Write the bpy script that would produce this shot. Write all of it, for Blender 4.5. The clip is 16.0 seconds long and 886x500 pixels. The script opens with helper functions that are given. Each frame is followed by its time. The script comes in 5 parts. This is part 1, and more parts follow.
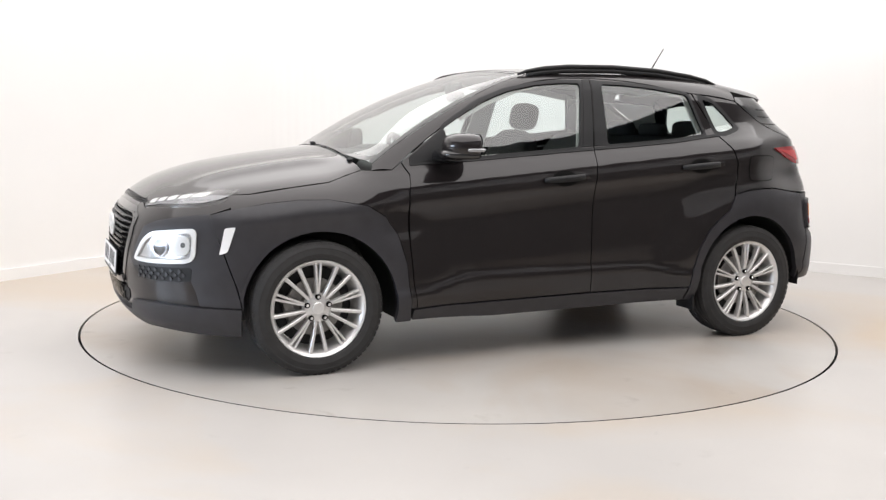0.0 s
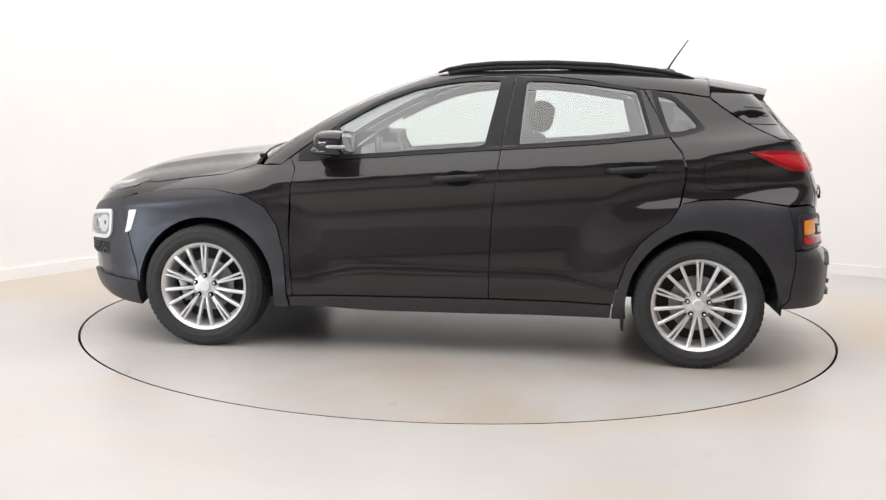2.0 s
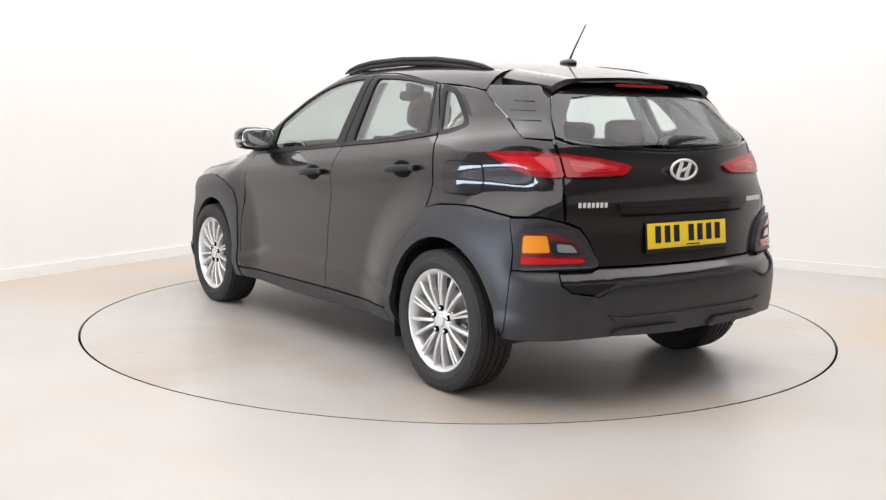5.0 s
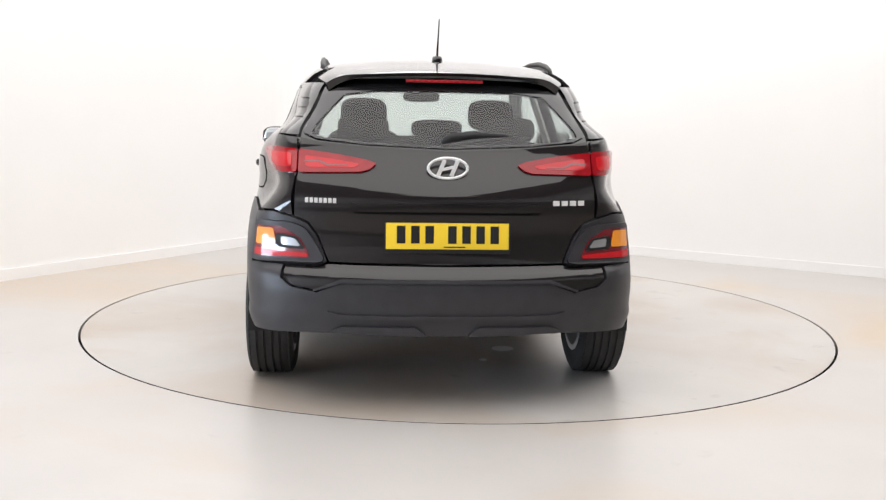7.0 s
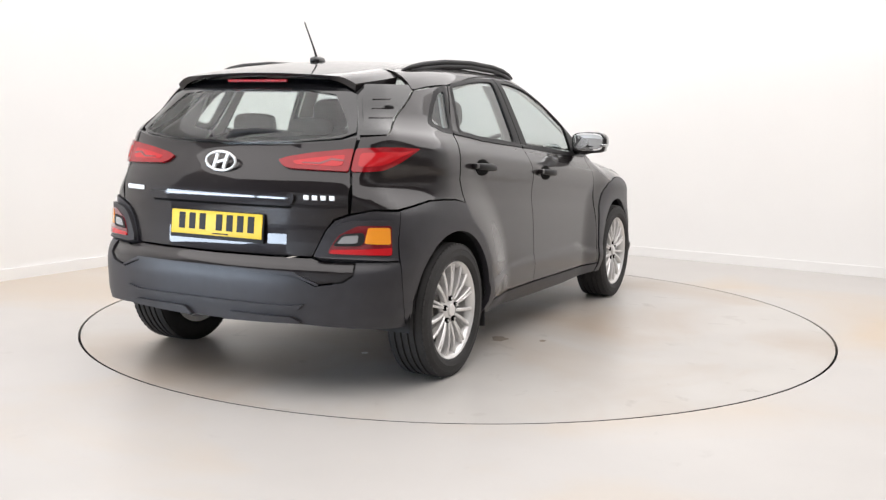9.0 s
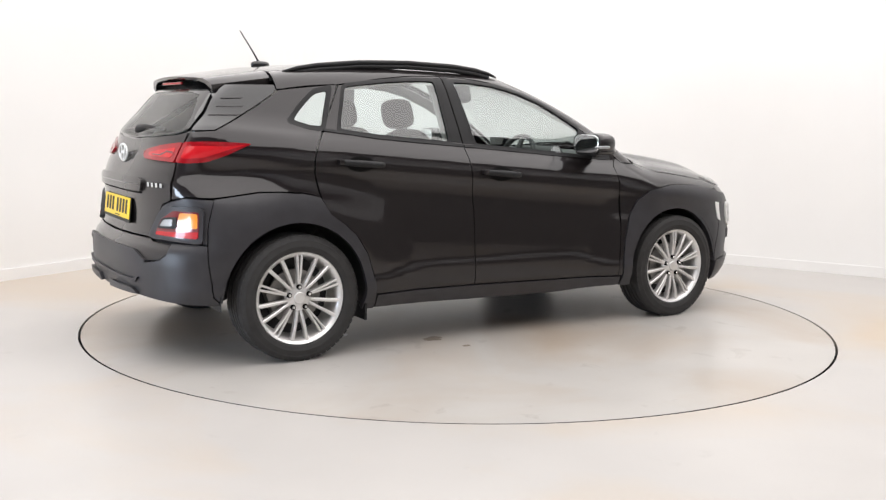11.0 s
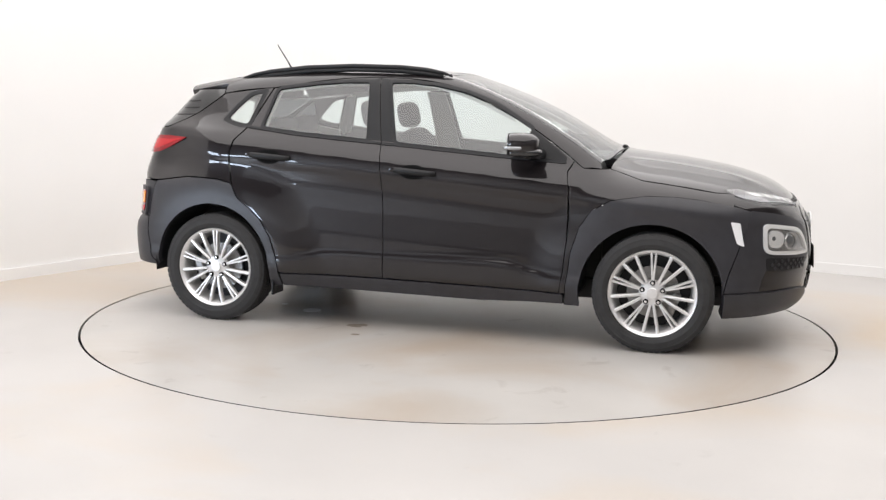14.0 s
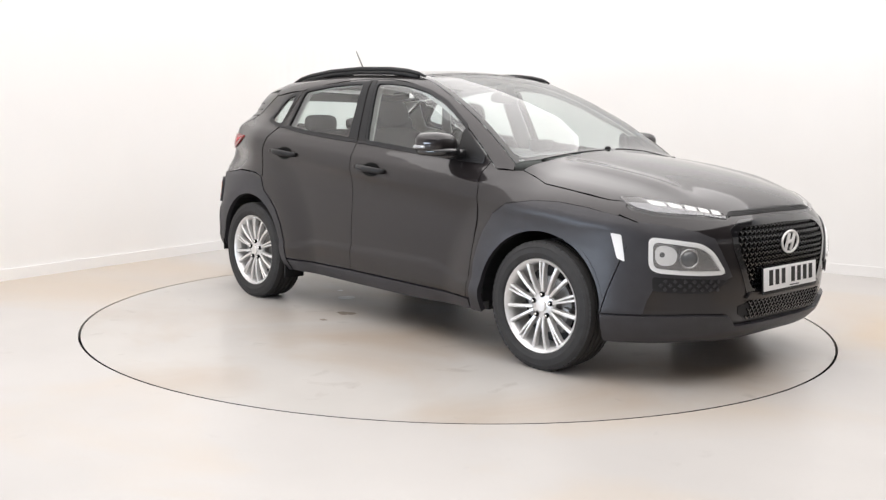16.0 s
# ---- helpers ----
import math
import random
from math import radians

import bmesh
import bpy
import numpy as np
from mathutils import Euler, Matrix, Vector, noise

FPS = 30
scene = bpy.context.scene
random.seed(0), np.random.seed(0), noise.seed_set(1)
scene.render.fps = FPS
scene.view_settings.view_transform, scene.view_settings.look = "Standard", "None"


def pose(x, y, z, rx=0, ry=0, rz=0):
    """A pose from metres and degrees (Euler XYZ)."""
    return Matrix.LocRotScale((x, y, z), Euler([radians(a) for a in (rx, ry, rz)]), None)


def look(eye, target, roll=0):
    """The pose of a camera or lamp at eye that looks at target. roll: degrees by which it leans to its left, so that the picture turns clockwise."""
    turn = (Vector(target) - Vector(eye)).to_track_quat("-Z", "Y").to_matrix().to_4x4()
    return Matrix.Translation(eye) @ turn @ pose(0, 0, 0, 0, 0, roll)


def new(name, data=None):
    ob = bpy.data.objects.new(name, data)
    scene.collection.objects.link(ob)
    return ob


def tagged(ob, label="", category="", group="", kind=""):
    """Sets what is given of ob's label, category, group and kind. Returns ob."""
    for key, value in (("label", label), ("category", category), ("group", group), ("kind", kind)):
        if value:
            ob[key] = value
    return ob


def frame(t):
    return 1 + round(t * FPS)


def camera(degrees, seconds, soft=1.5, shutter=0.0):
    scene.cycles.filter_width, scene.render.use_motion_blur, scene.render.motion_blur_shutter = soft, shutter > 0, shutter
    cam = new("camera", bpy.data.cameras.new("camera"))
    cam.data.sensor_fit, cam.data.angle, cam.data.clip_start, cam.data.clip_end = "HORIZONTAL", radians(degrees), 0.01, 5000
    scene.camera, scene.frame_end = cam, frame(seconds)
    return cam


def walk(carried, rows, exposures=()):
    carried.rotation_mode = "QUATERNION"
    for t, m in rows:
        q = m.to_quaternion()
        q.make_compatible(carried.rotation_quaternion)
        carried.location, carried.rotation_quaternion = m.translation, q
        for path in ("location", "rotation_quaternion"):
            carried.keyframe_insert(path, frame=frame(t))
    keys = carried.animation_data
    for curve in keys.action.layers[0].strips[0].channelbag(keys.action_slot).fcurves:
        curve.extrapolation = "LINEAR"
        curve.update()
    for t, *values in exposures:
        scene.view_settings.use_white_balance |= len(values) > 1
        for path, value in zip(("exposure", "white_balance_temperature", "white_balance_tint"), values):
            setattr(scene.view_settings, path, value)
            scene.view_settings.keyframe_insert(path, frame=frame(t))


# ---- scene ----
# The camera stands still; the turntable and the car on it turn.
EYE = Vector((0.0, -6.188, 1.243))
AIM = EYE + Vector((-0.0148, 0.9911, -0.1323))
cam = camera(48.3, 16.0, soft=1.35)
walk(cam, [(0.0, look(EYE, AIM, 0.99)), (16.0, look(EYE, AIM, 0.99))])
TURN_START, TURN_RATE = -154.93, -15.672      # heading of the car in degrees, degrees a second
CAR_X, CAR_Y = -0.052, 0.235                  # middle of the wheelbase, off the turntable's axis
DISC_R = 2.258

# ---- world and light ----
world = bpy.data.worlds.new("world")
scene.world = world
world.use_nodes = True
world.node_tree.nodes["Background"].inputs[0].default_value = (0.75, 0.85, 1.0, 1)
world.node_tree.nodes["Background"].inputs[1].default_value = 0.6
scene.view_settings.exposure = 0.0

ROOM_DIR = 59.3      # degrees: heading of the long white wall
CORNER = Vector((-1.12, 4.67, 0))
RA = Vector((math.cos(radians(ROOM_DIR)), math.sin(radians(ROOM_DIR)), 0))
RB = Vector((RA.y, -RA.x, 0))
ROOM_H = 3.9
WIN_LOW, WIN_TOP = 0.55, 1.42


def area_lamp(name, at, aim, sx, sy, watts, colour):
    d = bpy.data.lights.new(name, "AREA")
    d.shape, d.size, d.size_y, d.energy, d.color = "RECTANGLE", sx, sy, watts, colour
    o = new(name, d)
    o.matrix_world = look(at, aim)
    return o


# one great luminous ceiling over the studio floor
LAMP_AT = (-0.3, -1.0, ROOM_H - 0.14)
lamp = area_lamp("studio_softbox_lamp", LAMP_AT, (0, 0, 0), 10.2, 9.0, 770, (1.0, 0.965, 0.955))
lamp.matrix_world = pose(*LAMP_AT, 0, 0, ROOM_DIR)
tagged(lamp, "very large white overhead studio softbox light", "studio light")


# ---- materials ----
def material(name, colour, rough=0.5, metal=0.0, coat=0.0, var=0.0, scale=8.0, bump=0.0, bump_scale=200.0, spec=0.5):
    m = bpy.data.materials.new(name)
    m.use_nodes = True
    nt = m.node_tree
    b = nt.nodes["Principled BSDF"]
    b.inputs["Base Color"].default_value = (*colour, 1)
    b.inputs["Roughness"].default_value = rough
    b.inputs["Metallic"].default_value = metal
    b.inputs["Coat Weight"].default_value = coat
    b.inputs["Coat Roughness"].default_value = 0.02
    b.inputs["Specular IOR Level"].default_value = spec
    if var or bump:
        tc = nt.nodes.new("ShaderNodeTexCoord")
    if var:
        n = nt.nodes.new("ShaderNodeTexNoise")
        n.inputs["Scale"].default_value, n.inputs["Detail"].default_value = scale, 6
        r = nt.nodes.new("ShaderNodeValToRGB")
        lo, hi = [tuple(min(1, c * k) for c in colour) for k in (1 - var, 1 + var)]
        r.color_ramp.elements[0].color, r.color_ramp.elements[1].color = (*lo, 1), (*hi, 1)
        r.color_ramp.elements[0].position, r.color_ramp.elements[1].position = 0.3, 0.7
        nt.links.new(tc.outputs["Object"], n.inputs["Vector"])
        nt.links.new(n.outputs["Fac"], r.inputs["Fac"])
        nt.links.new(r.outputs["Color"], b.inputs["Base Color"])
        mr = nt.nodes.new("ShaderNodeMapRange")
        mr.inputs["To Min"].default_value, mr.inputs["To Max"].default_value = rough * (1 - 0.4 * var), min(1, rough * (1 + 0.6 * var))
        nt.links.new(n.outputs["Fac"], mr.inputs["Value"])
        nt.links.new(mr.outputs["Result"], b.inputs["Roughness"])
    if bump:
        n2 = nt.nodes.new("ShaderNodeTexNoise")
        n2.inputs["Scale"].default_value, n2.inputs["Detail"].default_value = bump_scale, 3
        bp = nt.nodes.new("ShaderNodeBump")
        bp.inputs["Strength"].default_value, bp.inputs["Distance"].default_value = bump, 0.001
        nt.links.new(tc.outputs["Object"], n2.inputs["Vector"])
        nt.links.new(n2.outputs["Fac"], bp.inputs["Height"])
        nt.links.new(bp.outputs["Normal"], b.inputs["Normal"])
    return m


def glass_material(name, tint, gloss_rough=0.0, sheen=0.12):
    m = bpy.data.materials.new(name)
    m.use_nodes = True
    nt = m.node_tree
    nt.nodes.remove(nt.nodes["Principled BSDF"])
    out = nt.nodes["Material Output"]
    tr = nt.nodes.new("ShaderNodeBsdfTransparent")
    tr.inputs["Color"].default_value = (*tint, 1)
    gl = nt.nodes.new("ShaderNodeBsdfGlossy")
    gl.inputs["Roughness"].default_value = gloss_rough
    lw = nt.nodes.new("ShaderNodeLayerWeight")
    lw.inputs["Blend"].default_value = 0.5
    pw = nt.nodes.new("ShaderNodeMath")
    pw.operation = "POWER"
    pw.inputs[1].default_value = 4.5
    ad = nt.nodes.new("ShaderNodeMath")
    ad.operation, ad.use_clamp = "MULTIPLY_ADD", True
    ad.inputs[1].default_value, ad.inputs[2].default_value = 0.88, sheen
    mx = nt.nodes.new("ShaderNodeMixShader")
    nt.links.new(lw.outputs["Facing"], pw.inputs[0])
    nt.links.new(pw.outputs[0], ad.inputs[0])
    nt.links.new(ad.outputs[0], mx.inputs[0])
    nt.links.new(tr.outputs[0], mx.inputs[1])
    nt.links.new(gl.outputs[0], mx.inputs[2])
    nt.links.new(mx.outputs[0], out.inputs["Surface"])
    return m


def glow_material(name, colour, strength):
    m = bpy.data.materials.new(name)
    m.use_nodes = True
    b = m.node_tree.nodes["Principled BSDF"]
    b.inputs["Base Color"].default_value = (*colour, 1)
    b.inputs["Emission Color"].default_value = (*colour, 1)
    b.inputs["Emission Strength"].default_value = strength
    return m


PAINT = material("black_metallic_paint", (0.0140, 0.0115, 0.0122), 0.42, 0.45, 1.0, var=0.15, scale=900, spec=0.10)
CLAD = material("grey_plastic_cladding", (0.026, 0.025, 0.029), 0.40, var=0.14, scale=14, bump=0.12, bump_scale=900)
GLOSS = material("gloss_black_trim", (0.008, 0.008, 0.009), 0.09, coat=0.6)
TRIM = material("matt_black_trim", (0.012, 0.012, 0.013), 0.5, var=0.1, scale=30, spec=0.3)
RUBBER = material("tyre_rubber", (0.022, 0.021, 0.021), 0.72, var=0.3, scale=25, bump=0.3, bump_scale=500)
ALLOY = material("silver_alloy", (0.74, 0.73, 0.72), 0.36, 0.6, 0.4, var=0.05, scale=40)
STEEL = material("brake_steel", (0.30, 0.29, 0.28), 0.45, 0.8, var=0.2, scale=30)
SILVER = material("silver_plastic", (0.75, 0.75, 0.74), 0.3, 0.25)
CHROME = material("satin_chrome", (0.78, 0.78, 0.78), 0.12, 1.0)
RED = material("red_lamp_lens", (0.27, 0.006, 0.011), 0.15, coat=0.6, var=0.12, scale=18, spec=0.2)
DEEP_RED = material("dark_red_lens", (0.16, 0.006, 0.012), 0.12, coat=1.0)
BRIGHT_RED = material("bright_red_reflector", (0.48, 0.010, 0.015), 0.2, coat=0.6, spec=0.2)
AMBER = material("amber_lens", (0.85, 0.30, 0.02), 0.2, coat=1.0)
WHITE_LENS = material("clear_lamp_inner", (0.40, 0.41, 0.42), 0.25, 0.6, coat=1.0)
BOWL = material("aluminised_reflector", (0.58, 0.58, 0.58), 0.22, 0.9)
HOUSING = material("dark_lamp_housing", (0.24, 0.24, 0.25), 0.25, 0.5)
LENS_GLASS = material("projector_lens", (0.10, 0.105, 0.11), 0.04, 0.0, coat=1.0, spec=1.0)
WHITE = material("white_plastic", (0.80, 0.80, 0.80), 0.4)
YELLOW = material("yellow_plate", (0.86, 0.60, 0.03), 0.4)
SEAT = material("charcoal_seat_cloth", (0.042, 0.040, 0.040), 0.85, var=0.15, scale=60)
DASH = material("dark_dashboard_plastic", (0.08, 0.08, 0.08), 0.6, var=0.1, scale=20)
LINING = material("pale_grey_headlining", (0.55, 0.54, 0.52), 0.9, var=0.08, scale=30)
GLASS = glass_material("window_glass", (0.80, 0.86, 0.85), sheen=0.13)
REAR_GLASS = glass_material("rear_window_glass", (0.84, 0.90, 0.88), sheen=0.06)
SCREEN = glass_material("windscreen_glass", (0.76, 0.82, 0.80), sheen=0.17)
CLEAR = glass_material("clear_lamp_glass", (0.93, 0.93, 0.93), sheen=0.05)
MIRROR = material("mirror_glass", (0.85, 0.87, 0.88), 0.01, 1.0)
WALL = material("white_studio_wall_paint", (0.84, 0.835, 0.825), 0.75, var=0.012, scale=1.2, bump=0.05, bump_scale=300)
# tones of unseen surfaces, chosen for what the car's paint reflects
DARK_WALL = material("dark_grey_unseen_surface", (0.16, 0.15, 0.14), 0.7, var=0.1, scale=2)
MID_WALL = material("mid_grey_unseen_wall", (0.48, 0.46, 0.44), 0.7, var=0.08, scale=2)
FLOOR = material("pale_grey_painted_floor", (0.475, 0.455, 0.435), 0.36, var=0.05, scale=1.1, bump=0.10, bump_scale=45)
DISC = material("pale_grey_turntable_paint", (0.465, 0.445, 0.420), 0.31, var=0.06, scale=1.6, bump=0.10, bump_scale=45)


def stain_and_warm_light(m, colour, scale, lo, hi, amount):
    """Noise patches mixed over a floor's paint: old worn-in marks, and warm reflected light."""
    nt = m.node_tree
    b = nt.nodes["Principled BSDF"]
    src = b.inputs["Base Color"].links[0].from_socket
    tc = nt.nodes.new("ShaderNodeTexCoord")
    n = nt.nodes.new("ShaderNodeTexNoise")
    n.inputs["Scale"].default_value, n.inputs["Detail"].default_value, n.inputs["Distortion"].default_value = scale, 5, 0.6
    mr = nt.nodes.new("ShaderNodeMapRange")
    mr.inputs["From Min"].default_value, mr.inputs["From Max"].default_value, mr.inputs["To Max"].default_value = lo, hi, amount
    mx = nt.nodes.new("ShaderNodeMix")
    mx.data_type = "RGBA"
    mx.inputs["B"].default_value = (*colour, 1)
    nt.links.new(tc.outputs["Object"], n.inputs["Vector"])
    nt.links.new(n.outputs["Fac"], mr.inputs["Value"])
    nt.links.new(mr.outputs["Result"], mx.inputs["Factor"])
    nt.links.new(src, mx.inputs["A"])
    for l in list(b.inputs["Base Color"].links):
        nt.links.remove(l)
    nt.links.new([o for o in mx.outputs if o.type == "RGBA"][0], b.inputs["Base Color"])


# broad tan patches: staining together with warm reflected light, put into the colour
stain_and_warm_light(FLOOR, (0.50, 0.40, 0.29), 0.55, 0.44, 0.70, 0.8)
stain_and_warm_light(FLOOR, (0.36, 0.34, 0.32), 7.0, 0.66, 0.78, 0.35)
stain_and_warm_light(DISC, (0.37, 0.285, 0.205), 0.9, 0.42, 0.70, 0.75)
stain_and_warm_light(DISC, (0.20, 0.17, 0.14), 4.0, 0.645, 0.72, 0.32)
SCUFF = material("dark_scuff", (0.24, 0.20, 0.16), 0.6, var=0.35, scale=40)
# near black for gaps and recesses: their shade is put into the colour
GAP_SHADE = material("gap_shade", (0.006, 0.006, 0.006), 0.8, spec=0.08)
DAYLIGHT = glow_material("daylight_window", (0.72, 0.84, 1.0), 19.0)


# ---- mesh helpers ----
def link_mesh(name, verts, faces, mat, parent=None, label="", smooth=False):
    me = bpy.data.meshes.new(name)
    me.from_pydata([tuple(v) for v in verts], [], [tuple(f) for f in faces])
    if smooth:
        me.shade_smooth()
    me.materials.append(mat)
    me.update()
    ob = new(name, me)
    ob.parent = parent
    return tagged(ob, label)


def part(name, bm, mat, parent=None, label="", smooth=False):
    me = bpy.data.meshes.new(name)
    bmesh.ops.recalc_face_normals(bm, faces=bm.faces)
    bm.to_mesh(me)
    bm.free()
    if smooth:
        me.shade_smooth()
        me.set_sharp_from_angle(angle=radians(38))
    me.materials.append(mat)
    ob = new(name, me)
    ob.parent = parent
    return tagged(ob, label)


def add_box(bm, cx, cy, cz, sx, sy, sz, m=None, bevel=0.0):
    r = bmesh.ops.create_cube(bm, size=1.0, matrix=(m or Matrix()) @ Matrix.Translation((cx, cy, cz)) @ Matrix.Diagonal((sx, sy, sz, 1)))
    if bevel:
        es = list({e for v in r["verts"] for e in v.link_edges})
        bmesh.ops.bevel(bm, geom=es, offset=bevel, segments=2, affect="EDGES", profile=0.6)
    return r["verts"]


def box(name, c, s, mat, parent=None, label="", bevel=0.0, m=None):
    bm = bmesh.new()
    add_box(bm, *c, *s, m=m, bevel=bevel)
    return part(name, bm, mat, parent, label, smooth=bevel > 0)


def lathe(profile, n, axis_y=0.0):
    """Verts and faces of a profile of (radius, y) turned about the y axis."""
    vs, fs = [], []
    k = len(profile)
    for i in range(n):
        a = 2 * math.pi * i / n
        for r, y in profile:
            vs.append((r * math.cos(a), y, r * math.sin(a)))
    for i in range(n):
        j = (i + 1) % n
        for q in range(k - 1):
            fs.append((i * k + q, i * k + q + 1, j * k + q + 1, j * k + q))
    return vs, fs


def tube(name, pts, r, mat, parent=None, label="", n=8, squash=1.0):
    """A closed tube along points; r is one radius or one for each point."""
    pts = [Vector(p) for p in pts]
    rs = r if isinstance(r, (list, tuple)) else [r] * len(pts)
    vs, fs = [], []
    up0 = Vector((0, 0, 1))
    for i, p in enumerate(pts):
        d = (pts[min(i + 1, len(pts) - 1)] - pts[max(i - 1, 0)]).normalized()
        up = up0 if abs(d.z) < 0.95 else Vector((1, 0, 0))
        s = d.cross(up).normalized()
        u = s.cross(d)
        for k in range(n):
            a = 2 * math.pi * k / n
            vs.append(p + s * (math.cos(a) * rs[i] * squash) + u * (math.sin(a) * rs[i]))
    for i in range(len(pts) - 1):
        for k in range(n):
            fs.append((i * n + k, i * n + (k + 1) % n, (i + 1) * n + (k + 1) % n, (i + 1) * n + k))
    fs.append(tuple(range(n))[::-1])
    fs.append(tuple(range((len(pts) - 1) * n, len(pts) * n)))
    return link_mesh(name, vs, fs, mat, parent, label, smooth=True)


# ---- the studio ----
def room_point(a, b, z=0.0):
    """a metres back along the long wall from the corner, b metres along the other wall."""
    return CORNER - RA * a + RB * b + Vector((0, 0, z))


def strip_wall(name, plan, h, thick, mat, label, z0=0.0):
    """An upright wall along a plan line, thick on its outer side (left of the line's way)."""
    vs, fs = [], []
    n = len(plan)
    for i, p in enumerate(plan):
        d = (plan[min(i + 1, n - 1)] - plan[max(i - 1, 0)]).normalized()
        o = Vector((-d.y, d.x, 0)) * thick
        for q in (p, p + o):
            vs += [q + Vector((0, 0, z0)), q + Vector((0, 0, h))]
    for i in range(n - 1):
        a, b = 4 * i, 4 * (i + 1)
        fs += [(a, b, b + 1, a + 1), (a + 2, a + 3, b + 3, b + 2), (a + 1, b + 1, b + 3, a + 3), (a, a + 2, b + 2, b)]
    fs += [(0, 1, 3, 2), (4 * n - 4, 4 * n - 2, 4 * n - 1, 4 * n - 3)]
    ob = link_mesh(name, vs, fs, mat, None, label, smooth=False)
    return tagged(ob, label, "wall", kind="structure")


ROOM_A, ROOM_B, COVE = 12.5, 10.5, 1.5
cove = [room_point(COVE - COVE * math.sin(t), COVE - COVE * math.cos(t)) for t in [math.pi / 2 * i / 24 for i in range(25)]]
white_plan = [room_point(ROOM_A * 0.62, 0)] + cove + [room_point(0, ROOM_B)]
wall_white = strip_wall("wall_north", white_plan, ROOM_H, 0.15, WALL, "smooth white studio wall with a rounded corner")


def inward(plan, d):
    out = []
    n = len(plan)
    for i, p in enumerate(plan):
        w = (plan[min(i + 1, n - 1)] - plan[max(i - 1, 0)]).normalized()
        out.append(p - Vector((-w.y, w.x, 0)) * d)
    return out


skirting = strip_wall("baseboard", inward(white_plan, 0.016), 0.085, 0.014, WALL, "low white painted skirting board")
W0, W1, S1 = 8.3, 12.4, 1.7      # windows in the far corner: along the west wall, along the south wall
# unseen walls behind the camera, light and dark zones set for reflections in the car
strip_wall("wall_west", [room_point(W0, 0), room_point(ROOM_A * 0.62, 0)], ROOM_H, 0.15, WALL, "plain white workshop wall")
strip_wall("wall_west_end", [room_point(ROOM_A, 0), room_point(W1, 0)], ROOM_H, 0.15, DARK_WALL, "plain grey wall end")
strip_wall("wall_west_upper", [room_point(W1, 0), room_point(W0, 0)], ROOM_H, 0.15, DARK_WALL, "plain grey wall over the window", z0=WIN_TOP)
strip_wall("wall_west_lower", [room_point(W1, 0), room_point(W0, 0)], WIN_LOW, 0.15, DARK_WALL, "plain grey wall under the window")
strip_wall("wall_south", [room_point(ROOM_A, ROOM_B), room_point(ROOM_A, S1)], 1.2, 0.15, MID_WALL, "mid grey lower wall, unseen, toned for reflections")
strip_wall("wall_south_upper", [room_point(ROOM_A, ROOM_B), room_point(ROOM_A, S1)], ROOM_H, 0.15, WALL, "white upper wall, unseen, toned for reflections", z0=1.2)
strip_wall("wall_south_over", [room_point(ROOM_A, S1), room_point(ROOM_A, 0)], ROOM_H, 0.15, DARK_WALL, "plain grey wall over the window", z0=WIN_TOP)
strip_wall("wall_south_lower", [room_point(ROOM_A, S1), room_point(ROOM_A, 0)], WIN_LOW, 0.15, DARK_WALL, "plain grey wall under the window")
strip_wall("wall_east", [room_point(0, ROOM_B), room_point(ROOM_A, ROOM_B)], 2.3, 0.15, DARK_WALL, "dark grey lower wall, unseen, toned for reflections")
strip_wall("wall_east_upper", [room_point(0, ROOM_B), room_point(ROOM_A, ROOM_B)], ROOM_H, 0.15, WALL, "white upper wall, unseen, toned for reflections", z0=2.3)
for nm, wa, wb in (("window_1", room_point(W1, -0.1), room_point(W0, -0.1)), ("window_2", room_point(ROOM_A + 0.1, S1), room_point(ROOM_A + 0.1, 0))):
    lo, hi = Vector((0, 0, WIN_LOW)), Vector((0, 0, WIN_TOP))
    tagged(link_mesh(nm, [wa + lo, wb + lo, wb + hi, wa + hi], [(0, 1, 2, 3)], DAYLIGHT), "wide window with pale blue daylight", "window", kind="structure")

bm = bmesh.new()
q = [room_point(-0.2, -0.2), room_point(-0.2, ROOM_B + 0.2), room_point(ROOM_A + 0.2, ROOM_B + 0.2), room_point(ROOM_A + 0.2, -0.2)]
bm.faces.new([bm.verts.new((p.x, p.y, ROOM_H + z)) for z in (0,) for p in q])
bmesh.ops.solidify(bm, geom=bm.faces[:], thickness=0.1)
tagged(part("ceiling", bm, WALL), "plain white studio ceiling", "ceiling", kind="structure")

# floor with a round hole for the turntable
vs, fs, N = [], [], 160
for i in range(N):
    a = 2 * math.pi * i / N
    c, s = math.cos(a), math.sin(a)
    vs += [((DISC_R + 0.006) * c, (DISC_R + 0.006) * s, -0.05), ((DISC_R + 0.006) * c, (DISC_R + 0.006) * s, 0.0),
           ((DISC_R + 0.4) * c, (DISC_R + 0.4) * s, 0.0), (16 * c, 16 * s, 0.0)]
for i in range(N):
    j = (i + 1) % N
    for k in range(3):
        fs.append((4 * i + k, 4 * i + k + 1, 4 * j + k + 1, 4 * j + k))
# unseen dark strip behind the camera, added to darken the car's reflections
sf = [room_point(ROOM_A, 0, 0.004), room_point(ROOM_A, ROOM_B, 0.004), room_point(10.7, ROOM_B, 0.004), room_point(10.7, 0, 0.004)]
tagged(link_mesh("floor_south", sf, [(0, 1, 2, 3)], DARK_WALL), "dark grey unseen floor strip, added to darken reflections", "floor", kind="structure")
floor = tagged(link_mesh("floor", vs, fs, FLOOR), "smooth pale grey painted studio floor", "floor", kind="structure")
